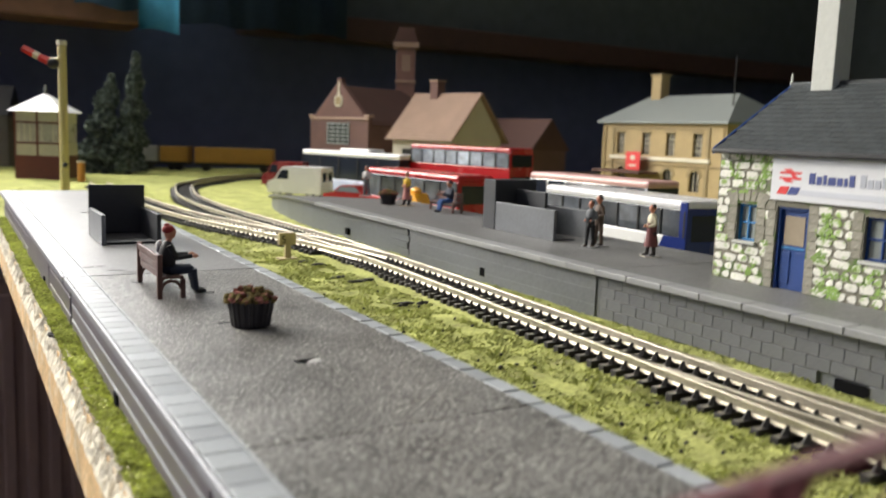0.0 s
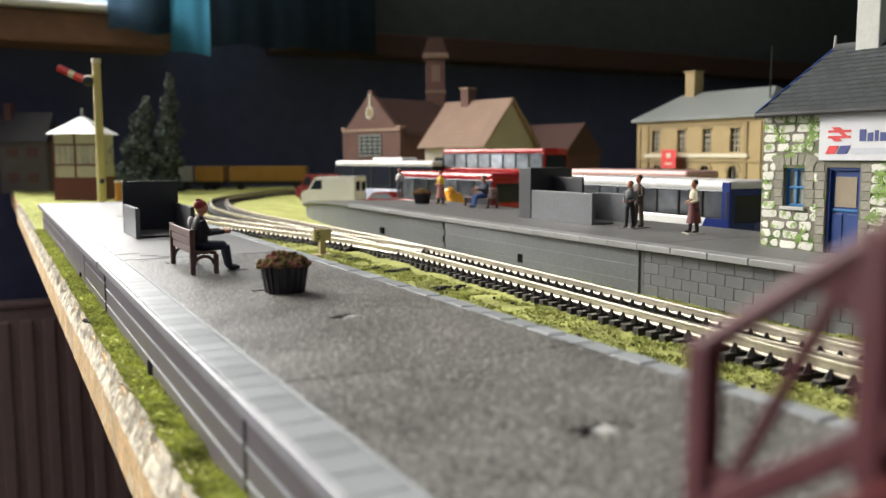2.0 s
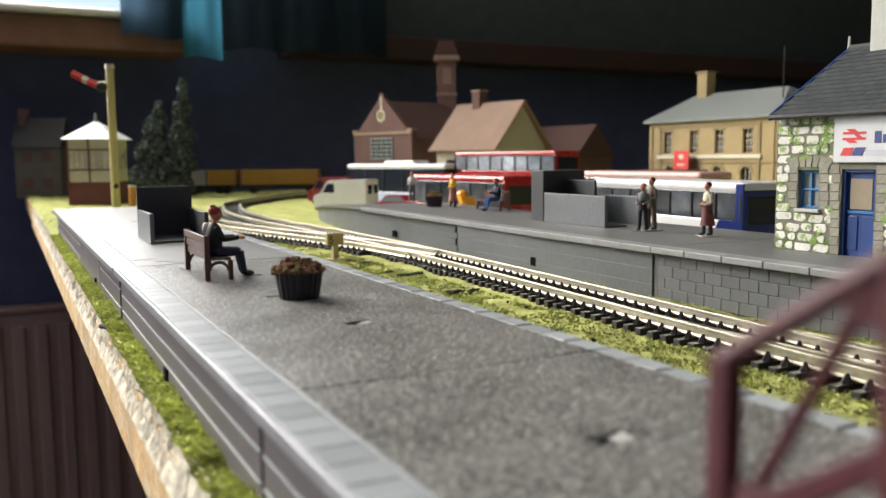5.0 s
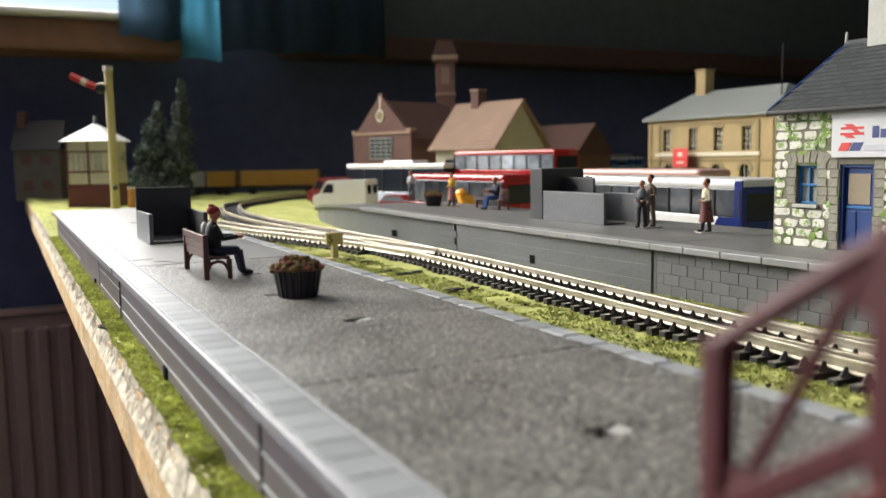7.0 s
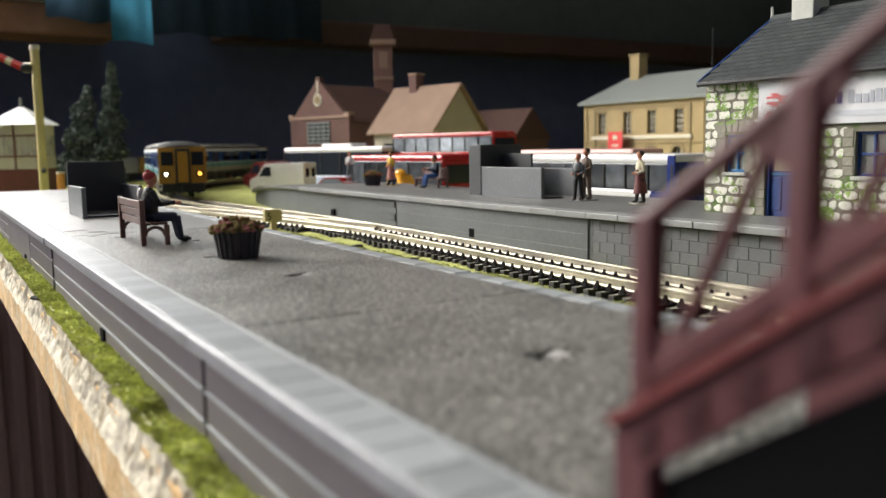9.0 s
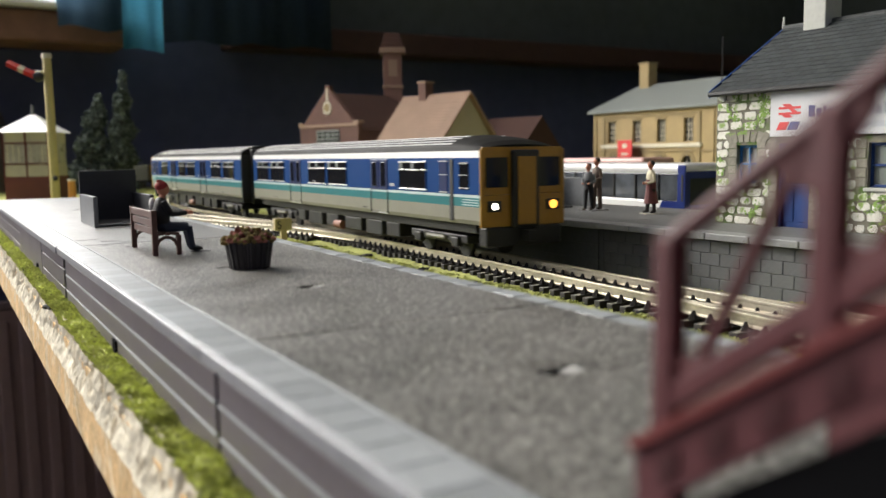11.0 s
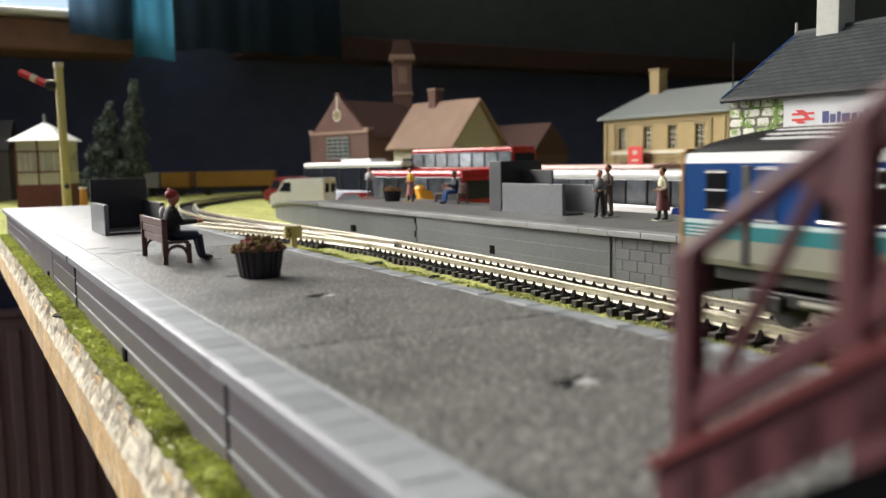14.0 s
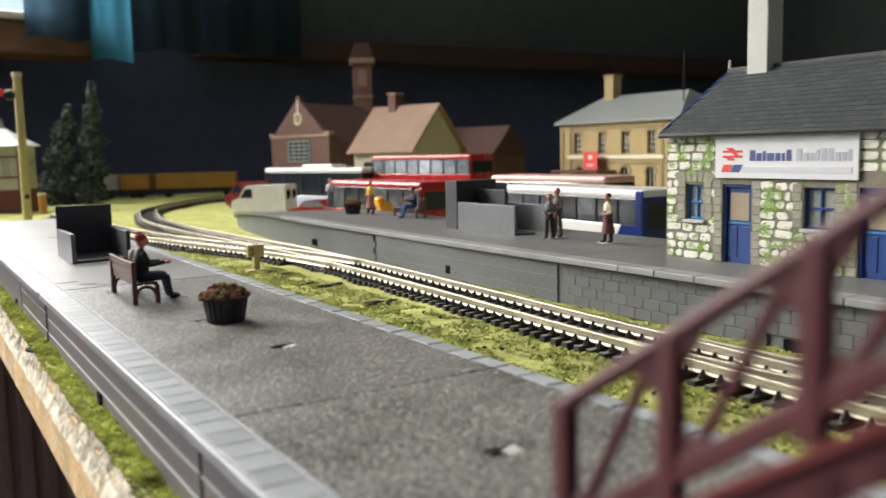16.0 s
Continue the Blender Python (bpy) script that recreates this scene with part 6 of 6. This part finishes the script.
M_TOWER = mat("tower_brick", (0.25, 0.14, 0.115), 0.85, var=0.2, coarse=0.8, fine=9, bump=0.2)
clock_tower()


def back_house():
    th = thing("house", (44.2, 61.5, 0, 13), "low brown roofed house behind the buses", "house")
    bar("wall", th, M_REDBRICK, 0.3, 5.6, -4.6, 4.6, 0, 4.2)
    bm = B(); prism(bm, [(-0.1, 4.1), (6, 4.1), (2.95, 7.3)], "y", -4.8, 4.8)
    part("roof", bm, M_DARKROOF, th)
    for y in (-2, 2):
        bar("window", th, M_DARKPANE, 0.22, 0.3, y - 0.6, y + 0.6, 1.6, 3.2)


back_house()

# ---- signal, signal box, trees and wagons ----
M_POLE = mat("cream_post", (0.58, 0.50, 0.22), 0.5, var=0.12, coarse=1, fine=8, bump=0.05)
M_ARMRED = mat("signal_red", (0.62, 0.03, 0.03), 0.4, var=0.05, bump=0.02)


def signal():
    th = thing("semaphore_signal", (1.68, 49.4, 0.12), "cream post semaphore signal with red and white arm", "railway signal")
    bm = B(); rod(bm, (0, 0, 0), (0, 0, 10.1), 0.3, 0.26, sides=14)
    part("post", bm, M_POLE, th)
    bm = B(); rod(bm, (0, 0, 10.1), (0, 0, 10.4), 0.33, 0.3, sides=14)
    part("cap", bm, M_SNOW, th)
    u = Vector((-0.887, 0.46, 0))
    def arm(a, b, za, zb, m, name, t=0.24):
        bm = B(); rod(bm, u * a + Vector((0, -0.35, za)), u * b + Vector((0, -0.35, zb)), t, sides=4)
        for v in bm.verts:
            v.co.y = -0.35 + (v.co.y + 0.35) * 1.0
        return part(name, bm, m, th)
    arm(0.95, 1.5, 9.02, 9.28, M_ARMRED, "arm_red")
    arm(1.5, 1.85, 9.28, 9.45, M_SNOW, "arm_stripe")
    arm(1.85, 2.55, 9.45, 9.8, M_ARMRED, "arm_tip")
    bm = B(); blob(bm, u * 0.62 + Vector((0, -0.35, 8.9)), 0.38, 2, (1, 0.5, 0.9))
    part("spectacle", bm, M_GUTTER, th)
    bm = B(); rod(bm, (-0.1, -0.1, 9.15), tuple(u * 0.8 + Vector((0, -0.2, 9.15))), 0.13, sides=8)
    part("bracket", bm, M_POLE, th)
    bm = B(); blob(bm, (0.0, -0.42, 2.3), 0.2, 1)
    part("lever_box", bm, M_GUTTER, th)


signal()


M_BOXPANE = mat("box_pane", (0.42, 0.4, 0.36), 0.3, var=0.2, coarse=1.0, fine=4, bump=0.0)


def signal_box():
    th = thing("signal_box", (2.75, 72.4, 0.12, -27.5), "brown and cream signal box with white hipped roof", "signal box")
    w = 2.0
    cream, brown = mat("box_cream", (0.5, 0.47, 0.38), 0.7, var=0.12, bump=0.05), mat("box_brown", (0.13, 0.035, 0.03), 0.6, var=0.2, coarse=1, fine=9, bump=0.15)
    bar("brick_base", th, brown, -w, w, -w, w, -0.12, 2.1, bev=0.03)
    bar("panel_band", th, cream, -w + 0.03, w - 0.03, -w + 0.03, w - 0.03, 2.1, 3.25)
    bar("window_band", th, M_BOXPANE, -w + 0.05, w - 0.05, -w + 0.05, w - 0.05, 3.25, 5.0)
    bar("top_band", th, cream, -w + 0.03, w - 0.03, -w + 0.03, w - 0.03, 5.0, 5.95)
    for x in (-w + 0.08, 0.0, w - 0.08):
        bar("frame_post", th, brown, x - 0.08, x + 0.08, -w - 0.02, -w + 0.1, 1.75, 5.95)
        bar("frame_post", th, brown, -w - 0.02, -w + 0.1, x - 0.08, x + 0.08, 1.75, 5.95)
    for z in (3.2, 5.0):
        bar("frame_rail", th, brown, -w - 0.01, w + 0.01, -w - 0.015, -w + 0.1, z - 0.07, z + 0.07)
    for x in (-1.6, -1.1, -0.6, 0.4, 1.4, 1.75):
        bar("glazing_bar", th, M_SNOW, x - 0.03, x + 0.03, -w + 0.01, -w + 0.06, 3.27, 4.93)
    bm = B()
    e = w + 0.4
    vs = [bm.verts.new(p) for p in ((-e, -e, 5.95), (e, -e, 5.95), (e, e, 5.95), (-e, e, 5.95), (-0.15, 0, 7.6), (0.15, 0, 7.6))]
    for f in ((0, 1, 5, 4), (1, 2, 5), (2, 3, 4, 5), (3, 0, 4), (3, 2, 1, 0)):
        bm.faces.new([vs[i] for i in f])
    bmesh.ops.recalc_face_normals(bm, faces=bm.faces[:])
    part("roof", bm, M_WHITE, th)
    bm = B(); rod(bm, (0, 0, 7.5), (0, 0, 8.35), 0.16, 0.12, sides=10)
    part("finial", bm, M_POSTROOF, th)


signal_box()
bm = B(); rod(bm, (0, 0, 0), (0, 0, 1.7), 0.34, 0.3, sides=14)
rod(bm, (0, 0, 1.7), (0, 0, 1.85), 0.38, 0.34, sides=14, mi=1)
tagged(part("lineside_post", bm, [mat("orange_post", (0.55, 0.24, 0.05), 0.5, var=0.1), M_SNOW], None, "", (4.96, 67.3, 0.1)), "small orange post with a white cap", "post")

M_NEEDLE = mat("fir_needle", (0.065, 0.085, 0.075), 0.9, var=0.5, coarse=1.5, fine=8, bump=0.3, spec=0.15)
M_NEEDLE2 = mat("fir_needle_pale", (0.17, 0.2, 0.185), 0.9, var=0.5, coarse=1.5, fine=8, bump=0.3, spec=0.15)
M_BARK = mat("bark", (0.05, 0.035, 0.025), 0.9, var=0.3, coarse=1, fine=8, bump=0.4)


def fir(at, height, wide, seed, label, lean=0.0):
    random.seed(seed)
    th = thing("fir_tree", at, label, "tree", "model fir trees")
    bm = B(); rod(bm, (0, 0, 0), (lean, 0, height * 0.96), 0.35, 0.04, sides=8)
    part("trunk", bm, M_BARK, th)
    bm = B()
    for i in range(26):
        z = height * (0.1 + 0.85 * i / 26)
        r = wide * (1 - z / height) ** 0.8
        a = i * 2.4
        rod(bm, (lean * z / height, 0, z), (lean * z / height + r * 0.8 * math.cos(a), r * 0.8 * math.sin(a), z - 0.25 * r), 0.07, 0.02, sides=5)
    part("limbs", bm, M_BARK, th)
    verts, faces, mats = [], [], []
    for i in range(6500):
        z = height * (0.05 + 0.95 * random.random() ** 1.3)
        lump = 0.86 + 0.2 * math.sin(z * 2.3 + seed)
        a = random.uniform(0, 6.283)
        lump *= 0.85 + 0.3 * noise.noise((math.cos(a) * 1.5, math.sin(a) * 1.5, z * 0.6 + seed))
        r = wide * max(1 - z / height, 0.02) ** 0.7 * lump * math.sqrt(random.uniform(0.35, 1))
        c = Vector((lean * z / height + r * math.cos(a), r * math.sin(a), z - 0.15 * r))
        k = len(verts)
        s = random.uniform(0.13, 0.32)
        for j in range(4):
            d = Vector((random.uniform(-1, 1), random.uniform(-1, 1), random.uniform(-0.8, 0.8))) * s
            verts.append((c + d) * S)
        faces += [(k, k + 1, k + 2), (k, k + 2, k + 3), (k, k + 3, k + 1), (k + 1, k + 2, k + 3)]
        mats += [1 if random.random() < 0.4 else 0] * 4
    me = bpy.data.meshes.new("crown")
    me.from_pydata([tuple(v) for v in verts], [], faces)
    me.materials.append(M_NEEDLE); me.materials.append(M_NEEDLE2)
    me.polygons.foreach_set("material_index", mats)
    ob = new("crown", me)
    ob.parent = th
    ob["kind"] = "stuff"


fir((8.1, 82.5, 0.1), 10.2, 3.8, 2, "shorter dark green model fir tree leaning aside", 1.9)
fir((11.2, 81.0, 0.1), 12.5, 2.6, 5, "tall dark green model fir tree", 1.0)

M_WAGYEL = mat("wagon_yellow", (0.36, 0.19, 0.03), 0.5, var=0.15, coarse=0.6, fine=7, bump=0.05)
M_WAGGREY = mat("wagon_grey", (0.3, 0.3, 0.27), 0.5, var=0.15, coarse=0.6, fine=7, bump=0.05)


def wagon(at, L, m, label):
    th = thing("wagon", at, label, "wagon", "stabled goods wagons")
    bar("body", th, m, -1.2, 1.2, -L / 2, L / 2, 1.0, 2.75, bev=0.05)
    bar("underframe", th, M_TBLACK, -1.1, 1.1, -L / 2 + 0.1, L / 2 - 0.1, 0.65, 1.0)
    for i in range(int(L / 1.4)):
        bar("side_rib", th, m, -1.26, -1.2, -L / 2 + 0.4 + 1.4 * i, -L / 2 + 0.55 + 1.4 * i, 1.05, 2.7)
    for y in (-L / 2 + 1.2, L / 2 - 1.2):
        bm = B(); rod(bm, (-0.7, y, 0.42), (0.7, y, 0.42), 0.42, sides=14)
        part("wheelset", bm, M_TBLACK, th)


wagon((14.6, 91.0, 0.15, 62.5), 4.0, M_WAGGREY, "grey goods wagon standing behind the trees")
wagon((18.0, 89.2, 0.15, 62.5), 3.2, M_WAGYEL, "short orange yellow goods wagon")
wagon((24.2, 86.6, 0.15, 65), 9.0, M_WAGYEL, "long orange yellow goods wagon")


def cottages():
    th = thing("cottage", (-1.6, 93.5, 0, -27.5), "dim cream cottage with dark roof behind the signal box", "house")
    # Cream wall and roof are darkened in colour for the dim far corner.
    bar("wall", th, mat("dim_cream_render", (0.14, 0.125, 0.105), 0.9, var=0.25, coarse=0.5, fine=8, bump=0.1), -2.6, 2.6, 0, 3, 0, 5.8)
    bm = B(); prism(bm, [(-0.3, 5.7), (3.3, 5.7), (1.5, 9.0)], "x", -2.8, 2.8)
    part("roof", bm, M_GUTTER, th)
    for x in (-1.2, 1.0):
        for z in (1.2, 4.0):
            bar("window", th, M_REDBRICK, x - 0.6, x + 0.6, -0.06, 0.0, z, z + 1.1)
    ch = bar("chimney", th, M_REDBRICK, -2.4, -1.6, 1.0, 1.9, 8.0, 10.0)


cottages()

# ---- curtain and radiator ----
def cloth_mat(name, rgb, through):
    m = mat(name, rgb, 0.9, var=0.2, coarse=0.15, fine=3, bump=0.2, spec=0.1)
    t = m.node_tree
    b, out = t.nodes["Principled BSDF"], t.nodes["Material Output"]
    tr = t.nodes.new("ShaderNodeBsdfTranslucent")
    tr.inputs[0].default_value = (*rgb, 1)
    mx = t.nodes.new("ShaderNodeMixShader")
    mx.inputs[0].default_value = through
    t.links.new(b.outputs[0], mx.inputs[1]); t.links.new(tr.outputs[0], mx.inputs[2]); t.links.new(mx.outputs[0], out.inputs[0])
    return m


def drape(name, x0, x1, y, z0, z1, m, parent, amp=0.5, k=1.6):
    bm = B()
    n = int((x1 - x0) / 0.25)
    cols = []
    for i in range(n + 1):
        x = x0 + (x1 - x0) * i / n
        dy = amp * math.sin(x * k) + amp * 0.5 * math.sin(x * k * 2.3 + 1)
        cols.append([bm.verts.new((x, y + dy * (0.6 + 0.4 * j / 6), z0 + (z1 - z0) * j / 6 + (0.25 * math.sin(x * 0.9) if j == 0 else 0))) for j in range(7)])
    for a, b in zip(cols, cols[1:]):
        for j in range(6):
            f = bm.faces.new((a[j], b[j], b[j + 1], a[j + 1])); f.smooth = True
    bmesh.ops.solidify(bm, geom=bm.faces[:], thickness=0.08)
    return part(name, bm, m, parent)


def curtain():
    th = thing("curtain", (0, 90, 0), "teal and navy curtain hanging beside the window", "curtain")
    drape("teal_panel", 14.2, 18.7, 0.6, 15.9, 70, cloth_mat("teal_cloth", (0.075, 0.28, 0.4), 0.4), th, 0.35, 1.3)
    drape("navy_panel", 7.5, 14.1, 0.0, 18.0, 70, cloth_mat("navy_cloth", (0.06, 0.11, 0.165), 0.4), th, 0.4, 1.1)
    drape("dark_panel", 18.8, 39.8, 0.9, 17.2, 70, cloth_mat("dark_cloth", (0.04, 0.062, 0.09), 0.1), th, 0.7, 0.9)
    drape("pale_lining", 9.5, 14.3, 1.6, 21.0, 70, cloth_mat("lining_cloth", (0.4, 0.42, 0.45), 0.4), th, 0.3, 1.1)


curtain()


def radiator():
    th = thing("radiator", (0, WALL - 2.6, -58), "ribbed panel radiator below the window", "radiator")
    bar("panel", th, M_RADIATOR, -60, 14, 0.6, 2.0, 0, 44.5, bev=0.3)
    for i in range(30):
        x = -58.5 + 2.45 * i
        bar("rib", th, M_RADIATOR, x - 0.75, x + 0.75, 0.0, 0.7, 1.5, 43.0, bev=0.3)
    bar("top_grille", th, M_RADIATOR, -60, 14, 0.2, 2.4, 44.5, 45.2, bev=0.2)


radiator()



# ---- things that move ----
def track_points():
    line = smooth(MAIN, 0.2)
    length = [0.0]
    for a, b in zip(line, line[1:]):
        length.append(length[-1] + (b - a).length)
    return line, np.array(length)


LINE, LEN = track_points()
LX, LY = np.array([p.x for p in LINE]), np.array([p.y for p in LINE])


def on_track(s):
    if s < 0:
        d = LINE[1] - LINE[0]
        d.normalize()
        return Vector((LX[0], LY[0], 0)) + d * s
    if s > LEN[-1]:
        d = (LINE[-1] - LINE[-2]).normalized()
        return Vector((LX[-1], LY[-1], 0)) + d * (s - LEN[-1])
    return Vector((np.interp(s, LEN, LX), np.interp(s, LEN, LY), 0))


def s_at_y(y):
    return float(np.interp(-y, -LY[::-1][::-1], LEN))


def car_pose(s):
    """A carriage whose middle is s along the main track: its two bogies stand on the rails, -y of the carriage leads."""
    a, b = on_track(s + 7.1), on_track(s - 7.1)
    d = a - b
    mid = (a + b) / 2
    return spot(mid.x, mid.y, 0.1 + RAIL_TOP - 0.0, math.degrees(math.atan2(d.y, d.x)) + 90)


# time and the y of the leading cab on the straight line of the track
def front_s(t):
    """The train waits behind the town, sets off and settles to an even pace on the curve."""
    return max(44.0, S0 + SPEED * (t - 9.5) - 11.0 * max(0.0, 8.5 - t) ** 1.5 - 0.15 * max(0.0, t - 12.4) - 1.3 * max(0.0, t - 13.5))


S0 = float(LEN[int(np.argmin(np.abs(LY - 32.2) + (LX > 12) * 100))])
SPEED = 16.6


def motions():
    times = [0.0, 2.0, 4.0] + [4.5 + 0.25 * i for i in range(40)] + [15.0, 16.0]
    walk(car_front, [(t, car_pose(front_s(t) - 9.68)) for t in times])
    walk(car_rear, [(t, car_pose(front_s(t) - 30.72)) for t in times])


motions()
